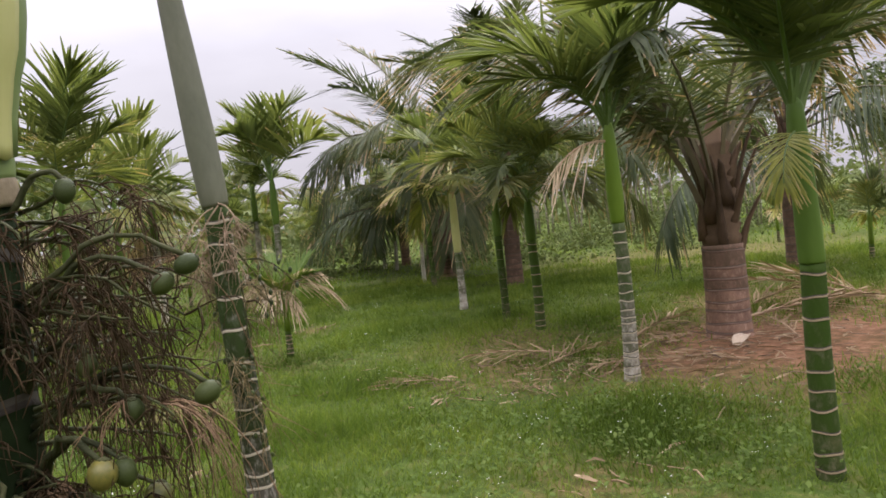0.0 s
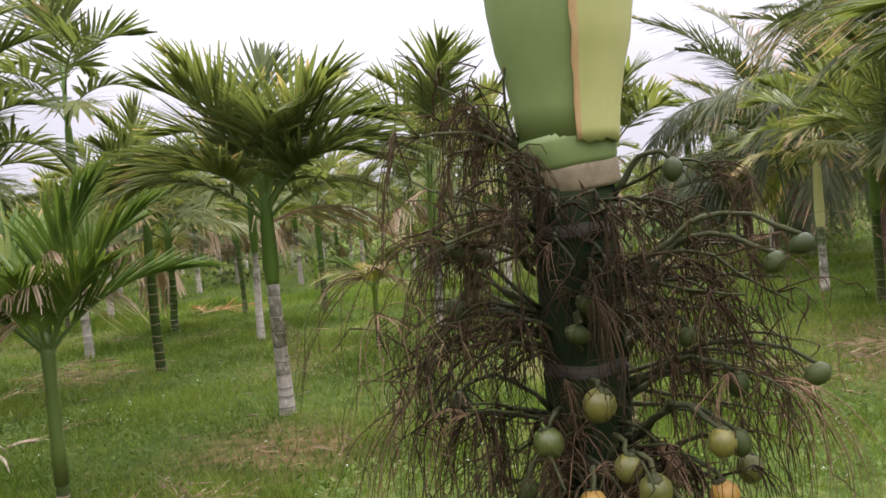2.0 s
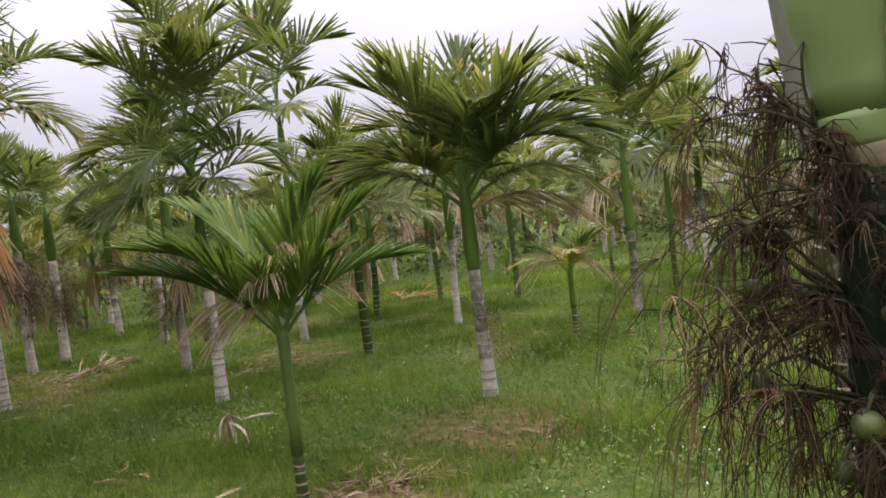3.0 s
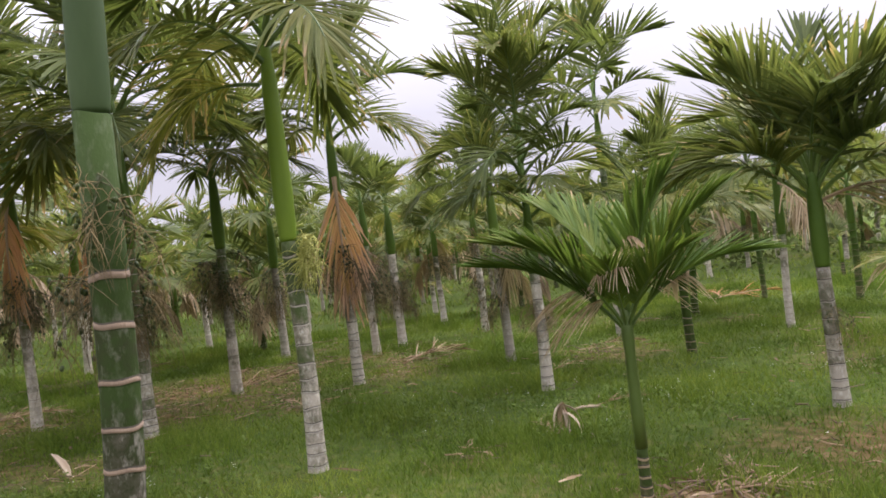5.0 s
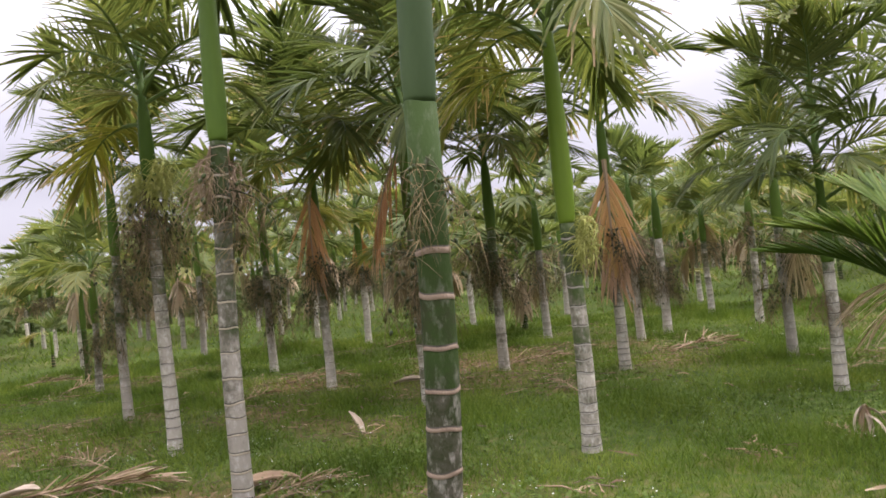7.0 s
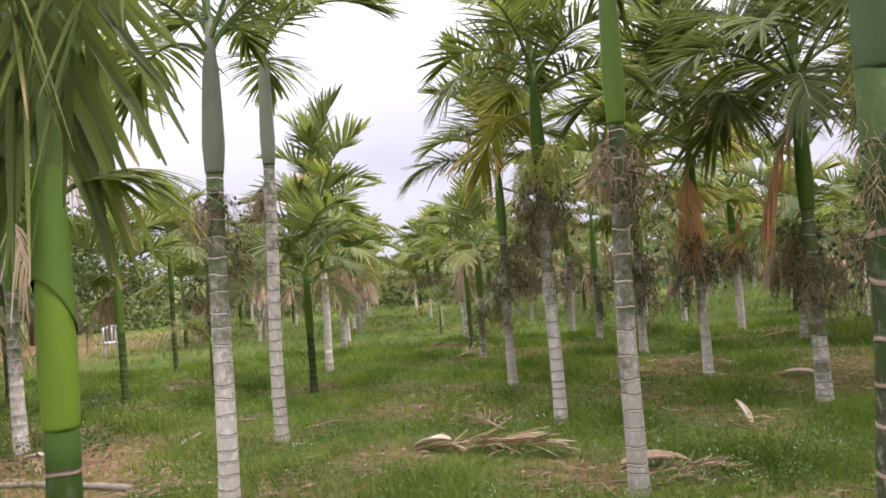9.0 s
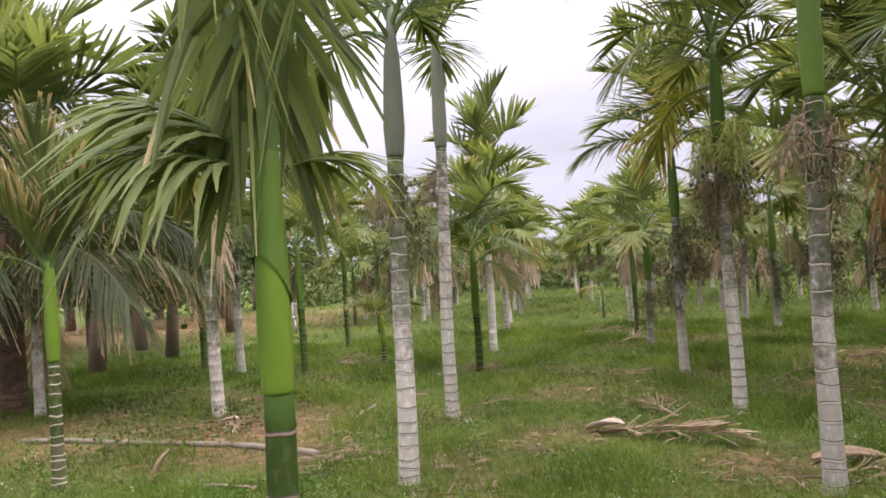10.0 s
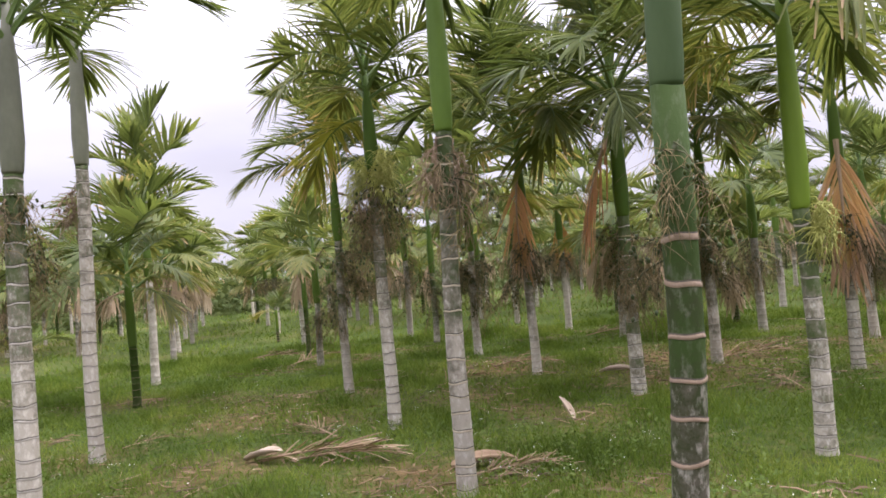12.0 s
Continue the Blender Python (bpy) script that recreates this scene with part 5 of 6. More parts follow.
# ---- the grove goes on: rows of palms behind ----
f_rng = random.Random(77)
FAR_LABELS = ("areca palm with pale trunk in the grove's far rows", "areca palm with green stem in the grove's far rows")
EYE_X, EYE_Y = -0.55, -0.1
for i in range(-4, 26):
    for j in range(-3, 22):
        x = -3.0 - 2.52 * i + 0.18 * j + f_rng.uniform(-0.3, 0.3)
        y = 1.45 + 0.2 * i + 2.62 * j + f_rng.uniform(-0.3, 0.3)
        r = math.hypot(x - EYE_X, y - EYE_Y)
        a = math.degrees(math.atan2(y - EYE_Y, x - EYE_X)) % 360
        if not (13.0 < r < 50 and 74 < a < 192) or (r > 34 and f_rng.random() < 0.5):
            continue
        if a < 96 and f_rng.random() < 0.25:
            continue
        if min(math.hypot(x - px, y - py) for px, py in PALM_AT) < 1.5 or (a > 181 and -16 < x):
            continue
        PALM_AT.append((x, y))
        grown = f_rng.random() < 0.72
        h = f_rng.uniform(0.66, 1.0) if grown else f_rng.uniform(0.42, 0.65)
        palm = thing("areca_palm", pose(x, y, ground_z(x, y), 0, 0, f_rng.uniform(0, 360)), FAR_LABELS[0 if grown else 1], "palm tree", "areca palms of the grove")
        tm, (tx, ty) = f_rng.choice(FAR_TRUNKS) if grown else FAR_TRUNK_GREEN
        k = h * 0.9
        part("trunk", tm, palm, Matrix.Diagonal((1.05, 1.05, k, 1)))
        part("crownshaft", FAR_SHAFT, palm, pose(tx, ty, 2.0 * k))
        crown(palm, f_rng, 2.0 * k + 0.45, tx, ty, f_rng.uniform(0.95, 1.2), 2, 4, 5, 3, far=True, tall=f_rng.uniform(0.2, 0.6))
        if grown:
            for b in range(3 if r < 30 else 2):
                z = f_rng.uniform(0, 360)
                part("fruit_stalk", f_rng.choice(BUNCH_FAR), palm, pose(tx + 0.05 * math.cos(radians(z)), ty + 0.05 * math.sin(radians(z)), 2.0 * k - 0.1, 0, 0, z))
        for q in range(f_rng.choice((0, 1, 2, 3))):
            part("dry_frond", L_DRY[0], palm, pose(tx, ty, 2.0 * k + f_rng.uniform(0.1, 0.5), 0, 0, f_rng.uniform(0, 360)))


# ---- broadleaf trees and scrub ----
def leaf_cloud(seed, rx, rz, leaves, size, mat, lumps=9):
    """A crown of many small leaves gathered in uneven clumps."""
    rng = random.Random(seed)
    s = Shape()
    centres = [(Vector((rng.gauss(0, 0.45) * rx, rng.gauss(0, 0.45) * rx, rng.uniform(-0.8, 0.9) * rz)), rng.uniform(0.25, 0.5) * rx) for _ in range(lumps)]
    for _ in range(leaves):
        c, r = rng.choice(centres)
        d = Vector((rng.gauss(0, 1), rng.gauss(0, 1), rng.gauss(0, 0.8))).normalized()
        p = c + d * r * rng.uniform(0.55, 1.05)
        a = Vector((rng.gauss(0, 1), rng.gauss(0, 1), rng.gauss(-0.3, 0.6))).normalized()
        b = a.cross(Vector((rng.gauss(0, 1), rng.gauss(0, 1), rng.gauss(0, 1)))).normalized()
        l, w = size * rng.uniform(0.7, 1.3), size * rng.uniform(0.22, 0.4)
        s.add([p, p + a * l * 0.5 + b * w, p + a * l, p + a * l * 0.5 - b * w], [(0, 1, 2, 3)], 0, [(0, 0), (0, 0.5), (0, 1), (1, 0.5)])
    return s.mesh("crown", [mat], smooth=False)


def limbs_mesh(seed, h, r, spread, stems=1, mat=None):
    rng = random.Random(seed)
    s = Shape()
    for k in range(stems):
        bx, by = (rng.uniform(-0.2, 0.2), rng.uniform(-0.2, 0.2)) if stems > 1 else (0, 0)
        lx, ly = rng.uniform(-0.15, 0.15) * h, rng.uniform(-0.15, 0.15) * h
        s.tube([(bx, by, -0.1), (bx + lx * 0.2, by + ly * 0.2, h * 0.35), (bx + lx * 0.6, by + ly * 0.6, h * 0.7), (bx + lx, by + ly, h)], [r * 1.3, r, r * 0.75, r * 0.4], 7)
        for q in range(4):
            a, z = rng.uniform(0, 6.28), rng.uniform(0.45, 0.85) * h
            f = z / h
            p = Vector((bx + lx * f * 0.9, by + ly * f * 0.9, z))
            e = p + Vector((math.cos(a) * spread, math.sin(a) * spread, spread * 0.6))
            s.tube([p, p.lerp(e, 0.5) + Vector((0, 0, 0.1)), e], [r * 0.55, r * 0.4, r * 0.15], 5)
    return s.mesh("trunk", [mat or M_STEM])


CLOUDS = [leaf_cloud(400 + i, 1.0, 0.8, 1500, 0.12, M_BUSH, 10) for i in range(3)]
DARK_CLOUDS = [leaf_cloud(410 + i, 1.7, 1.2, 2200, 0.17, M_DARKBUSH, 14) for i in range(2)]
WOOD = [limbs_mesh(420 + i, 2.4, 0.035, 0.5, 1 + i) for i in range(3)]
DARK_WOOD = [limbs_mesh(430 + i, 2.4, 0.11, 1.0, mat=M_TWIG) for i in range(2)]


def tree(x, y, kind, size, turn, label, name="sapling_tree"):
    t = thing(name, pose(x, y, ground_z(x, y), 0, 0, turn) @ Matrix.Diagonal((size, size, size, 1)), label, "tree", "scrub trees")
    dark = kind >= 10
    part("trunk", (DARK_WOOD if dark else WOOD)[kind % (2 if dark else 3)], t)
    part("crown", (DARK_CLOUDS if dark else CLOUDS)[kind % (2 if dark else 3)], t, pose(0, 0, 2.3 if dark else 2.5))
    return t


t_rng = random.Random(91)
for i in range(46):
    a, r = radians(t_rng.uniform(22, 66)), t_rng.uniform(27, 48)
    tree(EYE_X + r * math.cos(a), EYE_Y + r * math.sin(a), t_rng.randrange(3), t_rng.uniform(0.9, 1.5), t_rng.uniform(0, 360), "thin-stemmed sapling in the scrub beyond the clearing")
for x, y, k, s in ((-14.5, -7.6, 10, 1.25), (-19.5, -9.0, 11, 1.3), (-24.0, -8.2, 10, 1.15), (-21.5, -11.2, 10, 1.3), (-33.0, -11.5, 11, 1.6), (-17.0, -7.2, 11, 1.1), (-17.0, -12.5, 11, 1.3), (-31.0, -17.0, 10, 1.6), (-40.0, -12.0, 11, 1.6), (-30.0, -8.0, 10, 1.1)):
    tree(x, y, k, s, t_rng.uniform(0, 360), "dark broadleaf tree at the grove's edge", "broadleaf_tree")

# unseen palms added beside and behind the path, shading the ground at left
for i, (x, y) in enumerate(((-6.2, -7.4), (-3.4, -6.6), (-8.4, -9.8), (-1.2, -8.2), (2.6, -6.0), (5.8, -3.6))):
    areca(x, y, 0.14, 2.1, 3.0, 160 + i, TALL, 1.4, (3, 5, 5, 3), 1.3, bunches=2)

# low scrub and the far woods
w = Shape()
w_rng = random.Random(92)


def clump(s, rng, x, y, z, rx, rz, count, size):
    for _ in range(count):
        d = Vector((rng.gauss(0, 0.5), rng.gauss(0, 0.5), abs(rng.gauss(0, 0.55))))
        p = Vector((x + d.x * rx, y + d.y * rx, z + d.z * rz))
        a = Vector((rng.gauss(0, 1), rng.gauss(0, 1), rng.gauss(0.2, 0.7))).normalized()
        b = a.cross(Vector((rng.gauss(0, 1), rng.gauss(0, 1), rng.gauss(0, 1)))).normalized()
        l, q = size * rng.uniform(0.6, 1.4), size * rng.uniform(0.2, 0.4)
        s.add([p, p + a * l * 0.5 + b * q, p + a * l, p + a * l * 0.5 - b * q], [(0, 1, 2, 3)], 0, [(0, 0), (0, 0.5), (0, 1), (1, 0.5)])


for i in range(150):
    a, r = radians(w_rng.uniform(15, 80)), w_rng.uniform(20, 46)
    clump(w, w_rng, EYE_X + r * math.cos(a), EYE_Y + r * math.sin(a), 0, w_rng.uniform(0.5, 1.6), w_rng.uniform(0.4, 1.3), 300, 0.11)
for i in range(40):
    a, r = radians(w_rng.uniform(82, 112)), w_rng.uniform(24, 50)
    clump(w, w_rng, EYE_X + r * math.cos(a), EYE_Y + r * math.sin(a), 0, w_rng.uniform(0.8, 1.8), w_rng.uniform(0.6, 1.6), 170, 0.2)
for i in range(24):
    x, y = w_rng.uniform(-14, -7.8), w_rng.uniform(-6.8, -2.8)
    clump(w, w_rng, x, y, ground_z(x, y), w_rng.uniform(0.3, 0.7), w_rng.uniform(0.1, 0.22), 110, 0.05)
for i in range(150):
    a, r = radians(w_rng.uniform(106, 196)), w_rng.uniform(40, 56)
    clump(w, w_rng, EYE_X + r * math.cos(a), EYE_Y + r * math.sin(a), 0, w_rng.uniform(1.2, 2.6), w_rng.uniform(1.2, 2.6), 150, 0.34)
tagged(new("scrub", w.mesh("scrub", [M_DARKBUSH], False)), "tangled green scrub at the edge of the grove", "scrub", kind="stuff")
w = Shape()
for i in range(460):
    a, r = radians(w_rng.uniform(0, 360)), w_rng.uniform(58, 85)
    clump(w, w_rng, EYE_X + r * math.cos(a), EYE_Y + r * math.sin(a), 0, w_rng.uniform(2.5, 5), w_rng.uniform(2.2, 4.0), 130, 0.7)
tagged(new("far_woods", w.mesh("far_woods", [M_BUSH], False)), "distant green woods round the grove", "woods", kind="stuff")


# ---- things on the ground ----
def fallen_frond(x, y, turn, size, label, seed, red=False, tilt=0):
    """A dry frond on the ground: its rachis and each leaflet."""
    rng = random.Random(seed)
    s = frond_shape(rng, 1.2, 14, 20, 20, 0.46, 0.022, fwd=(44, 12), vee=22, droop=0.15, ragged=0.3, seg=3, jit=17)
    s.v = [(a, b, max(0.012 + 0.02 * ((i * 37) % 11) / 11, c * 0.85 + 0.015)) for i, (a, b, c) in enumerate(s.v)]
    frond = thing("fallen_frond", pose(x, y, ground_z(x, y), 0, -tilt, turn) @ Matrix.Diagonal((size, size, size, 1)), label, "dry frond", "fallen fronds")
    cut = 15 * 5
    first = sum(1 for f in s.f if f[0] < cut)
    piece = Shape()
    piece.add(s.v[:cut], s.f[:first], 0, s.uv[:cut])
    part("rachis", piece.mesh("rachis", [M_PETIOLE_DRY]), frond)
    for k in range(cut, len(s.v), 12):
        piece = Shape()
        piece.add(s.v[k:k + 12], [(o, o + 1, o + 4, o + 3) for o in (0, 1, 3, 4, 6, 7)], 0, s.uv[k:k + 12])
        part("leaflet", piece.mesh("leaflet", [M_BLADE_RED if red else (M_DRY if tilt else M_FALLEN)], False), frond)
    return frond


FALLEN = "dry brown palm frond fallen in the grass"
ON_GROUND = [(-7.55, 0.45, 57, 0.95), (-7.4, 0.7, 50, 0.8), (-5.95, 1.75, 70, 0.55), (-5.75, 1.85, 110, 0.5), (-3.5, 5.25, 150, 0.35),
             (-3.62, 6.13, 40, 0.4), (-5.22, 9.33, 10, 0.6), (-2.05, 4.25, 20, 0.5), (-1.85, 4.35, 120, 0.45), (-14.5, 1.85, 120, 1.0),
             (-14.2, -2.95, 10, 0.8), (-9.2, -0.7, 100, 0.4), (-11.3, 4.5, 30, 0.8), (-8.1, 1.25, 200, 0.6), (-7.5, 8.2, 80, 0.9),
             (-7.8, 8.6, 20, 0.8), (-9.1, 6.5, 60, 0.9), (-9.5, 6.9, 130, 0.8), (3.3, 6.2, 10, 0.8)]
ON_GROUND += [(3.9, 6.5, 150, 0.8), (4.6, 6.6, 20, 0.9), (5.6, 5.4, 60, 0.7), (6.3, 6.9, 10, 1.2), (5.9, 6.5, 340, 1.3),
              (-12.6, -0.9, 60, 0.6), (-11.4, 2.2, 40, 0.6), (-9.0, -3.3, 20, 0.6), (-13.3, 7.2, 70, 0.8), (-16.5, 1.4, 50, 0.9),
              (-10.0, 3.0, 100, 0.6), (-6.6, 5.6, 160, 0.6), (-4.9, 7.5, 70, 0.6), (2.6, 6.4, 170, 0.6), (3.2, 5.6, 40, 0.5), (-7.14, -1.9, 80, 0.45), (-7.0, -1.55, 200, 0.4), (-14.67, -3.2, 70, 0.6), (-10.4, -3.75, 60, 0.5), (-10.0, -3.3, 150, 0.45),
              (4.2, 5.7, 185, 0.55), (4.7, 5.1, 150, 0.45), (5.2, 6.4, 200, 0.6), (6.6, 6.2, 20, 0.9), (2.9, 5.2, 100, 0.35)]
for i, (x, y, turn, k) in enumerate(ON_GROUND):
    fallen_frond(x, y, turn, k, FALLEN, 500 + i)


def leaf_tuft(x, y, turn, label):
    """A bleached leaf end propped in the grass: broad crumpled leaflets that fall from one point, each a part."""
    tuft = thing("dry_leaf_tuft", pose(x, y, ground_z(x, y), 0, 0, turn), label, "dry leaf", "fallen fronds")
    rng = random.Random(31)
    for k in range(11):
        a, reach, wide = rng.uniform(-2.2, 2.2), rng.uniform(0.03, 0.14), rng.uniform(0.011, 0.022)
        s = Shape()
        verts, uvs, high, sway = [], [], rng.uniform(0.14, 0.25), rng.uniform(-0.5, 0.5)
        for j in range(7):
            q = j / 6
            out, z = reach * (1 - (1 - q) ** 2), high + 0.02 * math.sin(math.pi * q) - (high - 0.01) * q ** 1.3
            side = wide * (0.35 + 0.9 * math.sin(math.pi * (0.1 + 0.85 * q)))
            for e in (-1, 0, 1):
                b = a + sway * q
                verts.append((out * math.cos(b) - e * side * math.sin(b), out * math.sin(b) + e * side * math.cos(b), z + (0.012 if e else 0) + 0.006 * math.sin(5 * q + k + e)))
                uvs.append((0.5 + 0.5 * e, q))
        s.add(verts, [(3 * j + e, 3 * j + e + 1, 3 * j + e + 4, 3 * j + e + 3) for j in range(6) for e in (0, 1)], 0, uvs)
        part("leaflet", s.mesh("leaflet", [M_HUSK if k % 3 else M_DRY]), tuft)
    s = Shape()
    s.tube([(-0.02, 0, 0.25), (0.0, 0.01, 0.18), (0.02, 0.0, 0.0)], [0.008, 0.011, 0.013], 6)
    part("rachis", s.mesh("rachis", [M_PETIOLE_DRY]), tuft)
    return tuft


leaf_tuft(-3.45, 5.24, 292, "bleached tuft of dry leaflets propped in the grass")
fallen_frond(7.82, 6.32, 150, 1.1, "brown dead frond leaning beside a coconut trunk", 562, tilt=16)
fallen_frond(8.02, 6.82, 170, 1.1, "brown dead frond leaning beside a coconut trunk", 563, tilt=10)
fallen_frond(-5.12, 14.45, 20, 0.9, "rust-red dead frond lying in the grass", 560, red=True)
fallen_frond(-5.0, 14.6, 120, 0.8, "rust-red dead frond lying in the grass", 561, red=True)


def husk(x, y, turn, lng, wid, label, tilt=20, mat=M_HUSK):
    """A dried leaf sheath or spathe: a curled boat-shaped shell."""
    s = Shape()
    rows, cols = 12, 8
    verts, faces = [], []
    for i in range(rows + 1):
        u = i / rows
        w_ = wid * (math.sin(math.pi * min(1, 0.12 + 0.88 * u)) ** 0.7 if u < 1 else 0.02) + 0.004
        for j in range(cols + 1):
            a = radians(-75 + 150 * j / cols)
            verts.append((u * lng, w_ * math.sin(a), w_ * 0.8 * (1 - math.cos(a)) + 0.12 * lng * u * (1 - u) + 0.002 * math.sin(i * 2 + j)))
    for i in range(rows):
        for j in range(cols):
            o = i * (cols + 1) + j
            faces.append((o, o + 1, o + cols + 2, o + cols + 1))
    s.add(verts, faces)
    ob = new("dry_spathe", s.mesh("dry_spathe", [mat]))
    mod = ob.modifiers.new("thickness", "SOLIDIFY")
    mod.thickness = 0.006
    ob.matrix_basis = pose(x, y, ground_z(x, y) + 0.01, 0, -tilt, turn)
    return tagged(ob, label, "dry leaf sheath", "fallen sheaths")


husk(-7.09, 3.27, 215, 0.25, 0.05, "bleached curled leaf sheath standing up in the grass", 60)
husk(-3.75, 5.95, 20, 0.3, 0.03, "pale dry leaf base lying in the grass", 2)
husk(-7.66, 0.36, 40, 0.42, 0.08, "bleached pointed spathe lying in the grass", 14)
husk(-6.25, 1.72, 70, 0.50, 0.10, "tan leaf sheath lying at a palm's foot", 4, M_PETIOLE_DRY)
husk(-9.35, 5.0, 40, 0.45, 0.09, "tan dried sheath in the grass", 5)
husk(-6.57, -3.14, 100, 0.3, 0.06, "curled brown sheath standing in the grass", 62, M_PETIOLE_DRY)
husk(5.0, 5.55, 30, 0.36, 0.07, "bleached sheath beneath the coconut palm", 6)
husk(-8.9, -3.4, 60, 0.3, 0.06, "tan dried sheath on bare soil", 15)


def log(pts, r, label, name="fallen_log"):
    s = Shape()
    rng = random.Random(len(pts) * 7 + int(r * 1000))
    out = []
    for (x0, y0), (x1, y1) in zip(pts[:-1], pts[1:]):
        for k in range(6):
            f = k / 6
            x, y = x0 + (x1 - x0) * f, y0 + (y1 - y0) * f
            out.append((x, y, ground_z(x, y) + r * 0.75 + rng.uniform(-0.2, 0.2) * r))
    out.append((*pts[-1], ground_z(*pts[-1]) + r * 0.7))
    s.tube(out, [r * rng.uniform(0.85, 1.12) for _ in out], 10)
    return tagged(new(name, s.mesh(name, [M_LOG])), label, "log", kind="")


log([(-8.62, -5.43), (-8.2, -4.2), (-7.85, -2.95)], 0.028, "long weathered palm stem lying on the ground")
log([(-7.8, -2.9), (-7.55, -2.45), (-7.3, -2.0)], 0.03, "broken weathered palm stem lying on the ground")
log([(-6.71, -3.07), (-6.5, -2.7), (-6.35, -2.25)], 0.011, "thin dry rachis lying in the grass", "fallen_branch")
log([(-8.76, -1.94), (-9.15, -1.9), (-9.52, -1.81)], 0.016, "pale dry rachis lying beside a palm", "fallen_branch")


def plastic_chair(x, y, turn):
    """A moulded garden chair: seat, back with slats and four splayed legs."""
    chair = thing("plastic_chair", pose(x, y, ground_z(x, y), 0, 0, turn), "white moulded plastic garden chair at the grove's edge", "chair", "garden chairs")
    s = Shape()
    s.tube([(0, 0, 0.41), (0, 0, 0.425), (0, 0, 0.44)], [0.25, 0.28, 0.27], 12)
    part("seat", s.mesh("seat", [M_PLASTIC]), chair)
    for k in range(4):
        a = radians(45 + 90 * k)
        s = Shape()
        s.tube([(0.2 * math.cos(a), 0.2 * math.sin(a), 0.42), (0.27 * math.cos(a), 0.27 * math.sin(a), -0.01)], [0.025, 0.018], 6)
        part("leg", s.mesh("leg", [M_PLASTIC]), chair)
    back = Shape()
    for k in range(5):
        u = -0.2 + 0.1 * k
        back.tube([(-0.22, u, 0.43), (-0.28, u * 1.05, 0.65), (-0.31, u, 0.84)], [0.02, 0.02, 0.022], 5)
    back.tube([(-0.29, -0.22, 0.80), (-0.32, 0, 0.87), (-0.29, 0.22, 0.80)], [0.022, 0.026, 0.022], 6)
    part("backrest", back.mesh("backrest", [M_PLASTIC]), chair)


plastic_chair(-26.2, -8.8, 30)
plastic_chair(-22.4, -6.0, 200)

# sticks, twigs and leaf scraps in the litter
s = Shape()
l_rng = random.Random(93)
for cx, cy, r, count in (*((wx_, wy_, wr_, 16) for wx_, wy_, wr_, _ in WORN), (3.5, 5.9, 0.9, 130), (4.4, 5.3, 1.1, 120), (5.5, 5.3, 1.6, 170), (-2.0, 4.2, 0.45, 160), (-8.6, -3.05, 1.0, 110), (-7.3, -1.9, 0.7, 60), (-8.0, 6.3, 1.6, 200), (-9.7, 6.8, 1.3, 130), (-11.0, 4.3, 1.4, 90),
                         (-7.5, 0.7, 0.8, 60), (-7.45, 8.1, 0.8, 160), (-9.44, 7.73, 0.8, 120), (-9.8, 6.4, 1.0, 120), (-5.08, 8.95, 0.5, 90), (-13.9, 1.6, 0.6, 70), (-11.3, 4.6, 0.5, 50), (-5.7, 1.7, 0.5, 90), (2.4, 6.2, 0.9, 60), (-1.4, 5.4, 0.5, 16), (-6.2, -0.6, 1.2, 60), (-6.8, -1.0, 0.6, 45), (-6.2, 1.4, 0.6, 40), (-5.4, -1.3, 0.6, 40), (-9.0, 3.2, 0.8, 50), (-10.4, 1.2, 0.9, 40), (-13, 0, 5, 150), (-12, 6, 5, 200), (-3, 8, 4, 120), (-7.1, -1.75, 0.5, 90), (-10.4, -3.6, 0.6, 70), (-8.6, -3.6, 0.9, 60), (6.5, 7.0, 1.6, 150)):
    for _ in range(int(count * 0.9)):
        x, y = l_rng.gauss(cx, r * 0.55), l_rng.gauss(cy, r * 0.55)
        a = l_rng.uniform(0, 6.28)
        lng = l_rng.uniform(0.04, 0.34) * l_rng.uniform(0.5, 1)
        z = ground_z(x, y) + l_rng.uniform(0.004, 0.05)
        dx, dy = math.cos(a) * lng / 2, math.sin(a) * lng / 2
        rr = l_rng.uniform(0.002, 0.007)
        if l_rng.random() < 0.4:
            wide, hump = l_rng.uniform(0.005, 0.014), l_rng.uniform(0.0, 0.02)
            nx_, ny_ = -math.sin(a) * wide, math.cos(a) * wide
            s.add([(x + dx * q - nx_ * e, y + dy * q - ny_ * e, z + hump * (1 - q * q) + 0.006 * e) for q, e in ((-1, 0.5), (-1, -0.5), (0, 1), (0, -1), (1, 0.3), (1, -0.3))], [(0, 1, 3, 2), (2, 3, 5, 4)], 3, [(0, 0.1), (1, 0.1), (0, 0.5), (1, 0.5), (0, 0.9), (1, 0.9)])
            continue
        s.tube([(x - dx, y - dy, z), (x + l_rng.uniform(-0.05, 0.05), y + l_rng.uniform(-0.05, 0.05), z + 0.01), (x + dx, y + dy, z + l_rng.uniform(-0.004, 0.04))], [rr, rr * 0.9, rr * 0.4], 4, l_rng.choice((0, 0, 0, 1, 1)))
tagged(new("leaf_litter", s.mesh("leaf_litter", [M_TWIG, M_PETIOLE_DRY, M_HUSK, M_FALLEN])), "scattered brown twigs and dry leaf scraps", "litter", kind="stuff")

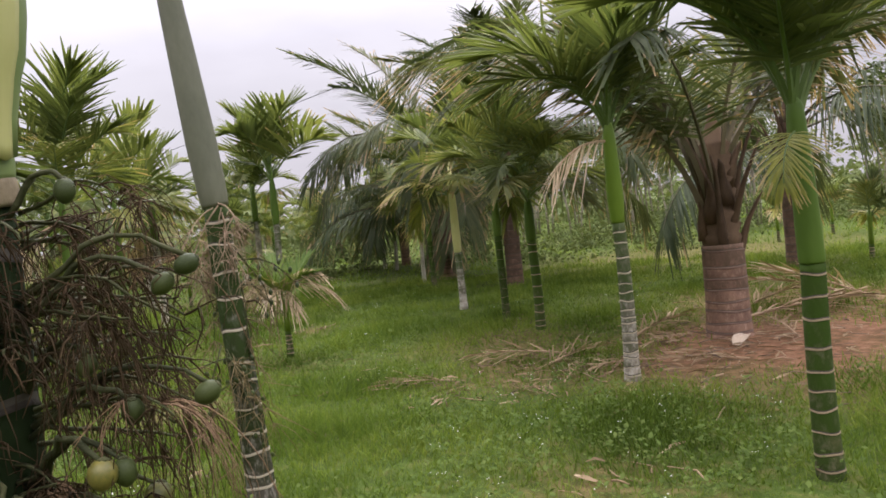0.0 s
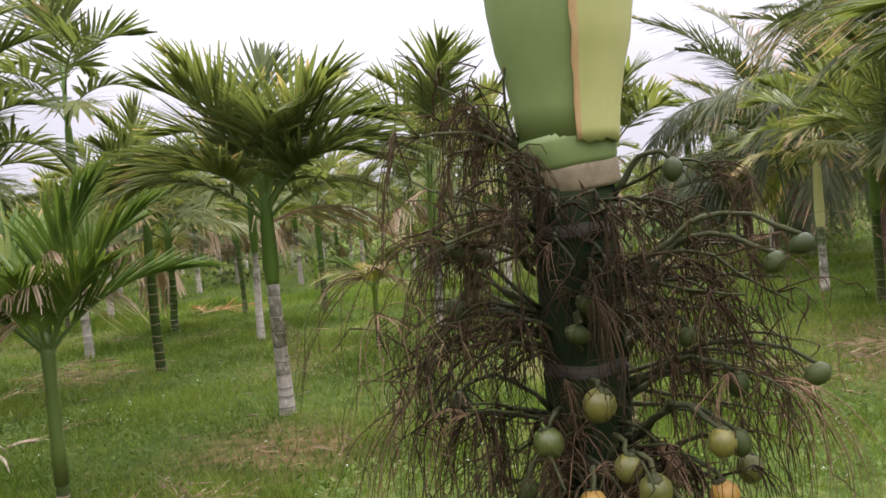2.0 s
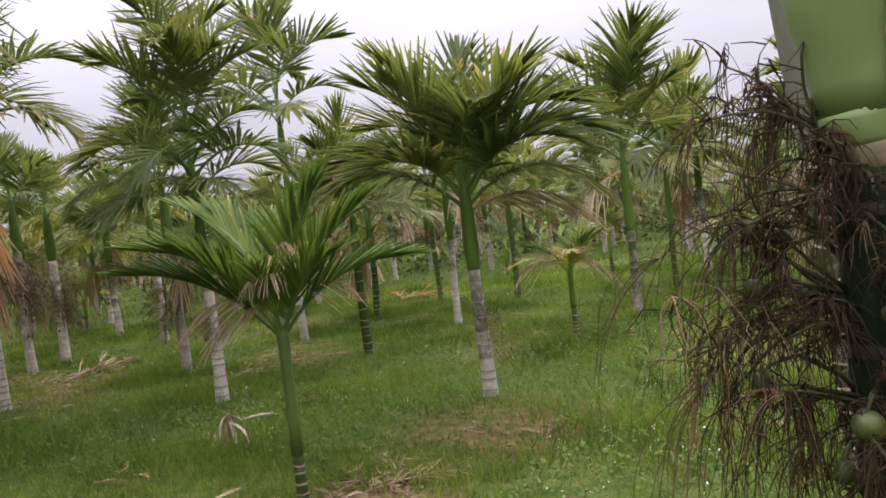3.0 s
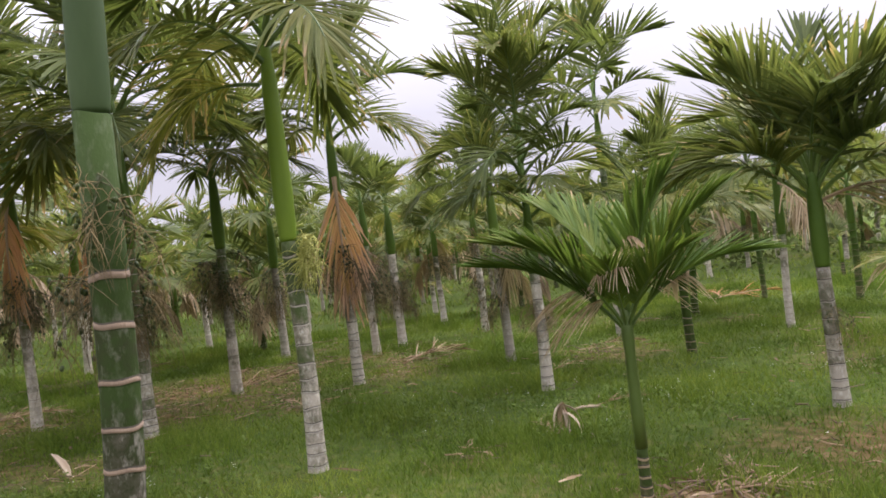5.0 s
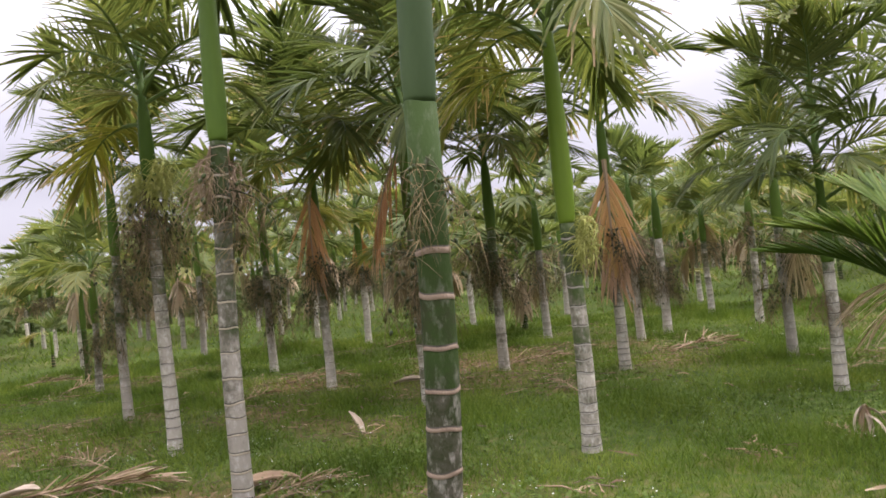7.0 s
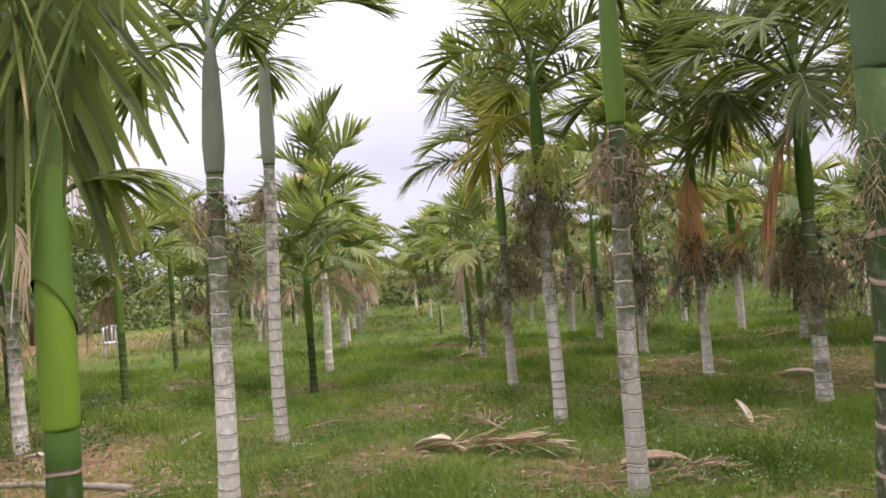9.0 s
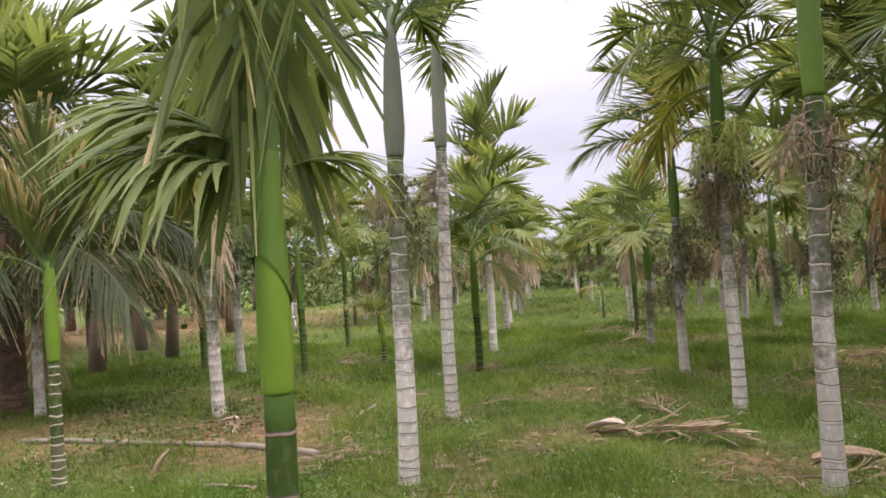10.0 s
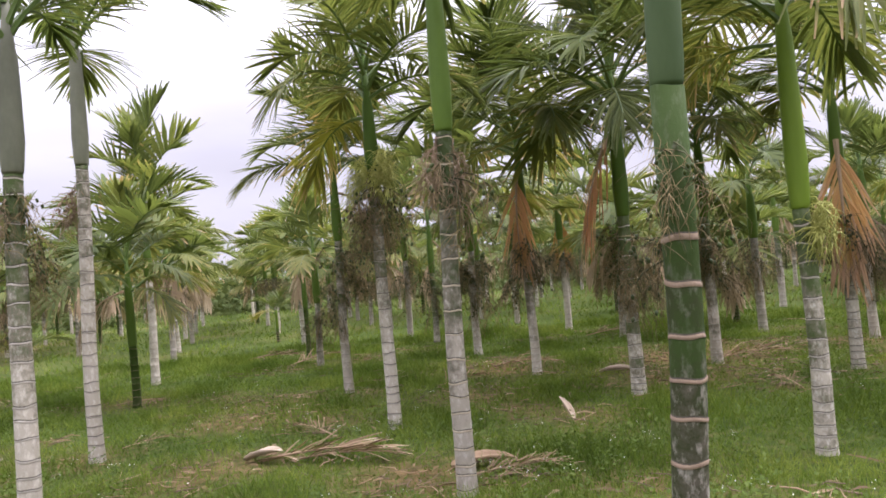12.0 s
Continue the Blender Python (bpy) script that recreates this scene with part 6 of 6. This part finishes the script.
# a cable overhead, strung between two poles
for px, py in ((17.5, 7.7), (-3.89, 85.9)):
    s = Shape()
    s.tube([(px, py, -0.2), (px, py, 4), (px, py, 8.25)], [0.13, 0.11, 0.09], 10)
    tagged(new("utility_pole", s.mesh("utility_pole", [M_LOG])), "weathered wooden pole carrying a cable", "pole", "cable poles")
CABLE = [(17.5 - 21.39 * i / 20, 7.7 + 78.2 * i / 20, 8.1 - 0.35 * math.sin(math.pi * i / 20)) for i in range(21)]
s = Shape()
s.tube(CABLE, [0.016] * len(CABLE), 5)
tagged(new("overhead_cable", s.mesh("overhead_cable", [M_CABLE])), "thin dark cable strung across the sky", "cable")

# ---- grass and weeds ----
g = np.random.default_rng(5)


def scattered(count, r0, r1, power):
    r = r0 + (r1 - r0) * g.random(count) ** power
    a = np.radians(np.where((r < 9) & (g.random(count) < 0.4), g.uniform(0, 360, count), g.uniform(15, 232, count)))
    return EYE_X + r * np.cos(a), EYE_Y + r * np.sin(a), r


BARE_A = np.array(BARE)


def keep_grass(x, y):
    b = np.zeros(len(x))
    for cx, cy, r, k in BARE_A:
        b = np.maximum(b, k * np.clip(1.35 - np.hypot(x - cx, y - cy) / r, 0, 1))
    patch = 0.5 + 0.5 * np.sin(x * 1.9 + 1.3 * np.sin(y * 1.1)) * np.sin(y * 2.3 + 1.7 * np.sin(x * 0.8))
    fine = 0.5 + 0.5 * np.sin(x * 7.1 + 2 * np.sin(y * 3.3)) * np.sin(y * 6.3 + 2 * np.sin(x * 4.1))
    return g.random(len(x)) < np.clip((1 - 1.05 * b) * (0.4 + 0.6 * patch * patch + 0.4 * fine * fine), 0, 1), patch


def ground_a(x, y):
    return np.array([ground_z(float(p), float(q)) for p, q in zip(x, y)])


def grass_object(name, count, r0, r1, power, h0, h1, w0, w1, label, bent=True):
    """Grass blades: bent ones of two faces near by, plain pointed ones farther off."""
    x, y, r = scattered(count, r0, r1, power)
    k, patch = keep_grass(x, y)
    x, y, r, patch = x[k], y[k], r[k], patch[k]
    n = len(x)
    z = ground_a(x, y) - 0.005
    far = np.clip((r - 2) / 30, 0, 1)
    h = g.uniform(h0, h1, n) * (0.45 + 1.0 * patch * patch) * (1 + 0.2 * far)
    w = (w0 + (w1 - w0) * far) * g.uniform(0.7, 1.3, n)
    a, la, lean = g.uniform(0, 6.283, n), g.uniform(0, 6.283, n), g.uniform(0.15, 1.1, n)
    dx, dy = np.cos(a) * w / 2, np.sin(a) * w / 2
    lx, ly = np.cos(la) * lean * h, np.sin(la) * lean * h
    tip = np.stack([x + lx, y + ly, z + h * (1 - 0.3 * lean)], 1)
    nv = 5 if bent else 3
    V = np.empty((n, nv, 3), dtype=np.float32)
    V[:, 0] = np.stack([x - dx, y - dy, z], 1)
    V[:, 1] = np.stack([x + dx, y + dy, z], 1)
    if bent:
        V[:, 2] = np.stack([x + dx * 0.8 + lx * 0.35, y + dy * 0.8 + ly * 0.35, z + h * 0.6], 1)
        V[:, 3] = np.stack([x - dx * 0.8 + lx * 0.35, y - dy * 0.8 + ly * 0.35, z + h * 0.6], 1)
    V[:, nv - 1] = tip
    ids, starts, uvs = ([0, 1, 2, 3, 3, 2, 4], [0, 4], [0, 0, 1, 0, 1, 0.6, 0, 0.6, 0, 0.6, 1, 0.6, 0.5, 1]) if bent else ([0, 1, 2], [0], [0, 0, 1, 0, 0.5, 1])
    me = bpy.data.meshes.new(name)
    me.vertices.add(n * nv)
    me.vertices.foreach_set("co", V.ravel())
    me.loops.add(n * len(ids))
    me.loops.foreach_set("vertex_index", ((np.arange(n, dtype=np.int32) * nv)[:, None] + np.array(ids, dtype=np.int32)).ravel())
    me.polygons.add(n * len(starts))
    me.polygons.foreach_set("loop_start", ((np.arange(n, dtype=np.int32) * len(ids))[:, None] + np.array(starts, dtype=np.int32)).ravel())
    uv = me.uv_layers.new(name="UVMap")
    uv.data.foreach_set("uv", np.tile(np.array(uvs, dtype=np.float32), n))
    me.materials.append(M_GRASS)
    me.update(calc_edges=True)
    me.validate()
    return tagged(new(name, me), label, "grass", kind="stuff")


grass_object("grass", 120000, 0.6, 5.5, 1.0, 0.04, 0.17, 0.005, 0.010, "lush uneven green grass under the palms")
grass_object("grass", 680000, 4.5, 18.0, 1.0, 0.05, 0.19, 0.008, 0.020, "patchy green grass between the palm rows", False)
grass_object("grass", 110000, 15.0, 60.0, 1.3, 0.08, 0.2, 0.014, 0.045, "green grass of the grove's far part", False)

s = Shape()
wx, wy, wr = scattered(40000, 1.2, 14.0, 1.0)
wk, _ = keep_grass(wx, wy)
for x, y in zip(wx[wk], wy[wk]):
    x, y = float(x), float(y)
    dens = noise.noise((x * 0.6, y * 0.6, 11.0))
    if dens + l_rng.uniform(-0.2, 0.2) < -0.05:
        continue
    z, h = ground_z(x, y), l_rng.uniform(0.05, 0.19) * (1.5 if dens > 0.25 else 1)
    for q in range(7):
        a, f = l_rng.uniform(0, 6.28), l_rng.uniform(0.3, 1.0)
        p = Vector((x + 0.03 * math.cos(a), y + 0.03 * math.sin(a), z + h * f))
        d = Vector((math.cos(a), math.sin(a), l_rng.uniform(-0.2, 0.7))) * l_rng.uniform(0.014, 0.04)
        b = Vector((-math.sin(a), math.cos(a), l_rng.uniform(-0.4, 0.4))) * d.length * 0.32
        s.add([p, p + d * 0.5 + b, p + d, p + d * 0.5 - b], [(0, 1, 2, 3)], 0, [(0, 0), (0, 0.5), (0, 1), (1, 0.5)])
    if dens > 0.05 and l_rng.random() < 0.1:
        for q in range(3):
            p = Vector((x + l_rng.uniform(-0.04, 0.04), y + l_rng.uniform(-0.04, 0.04), z + h * l_rng.uniform(0.95, 1.2)))
            e = l_rng.uniform(0.003, 0.0055)
            s.add([p + Vector((e, 0, 0)), p + Vector((0, e, 0.001)), p + Vector((-e, 0, 0)), p + Vector((0, -e, 0.001)), p + Vector((0, 0, e))], [(0, 1, 4), (1, 2, 4), (2, 3, 4), (3, 0, 4)], 1)
tagged(new("weeds", s.mesh("weeds", [M_WEED, M_WHITE], False)), "broadleaf weeds dotted with tiny white flowers", "weeds", kind="stuff")
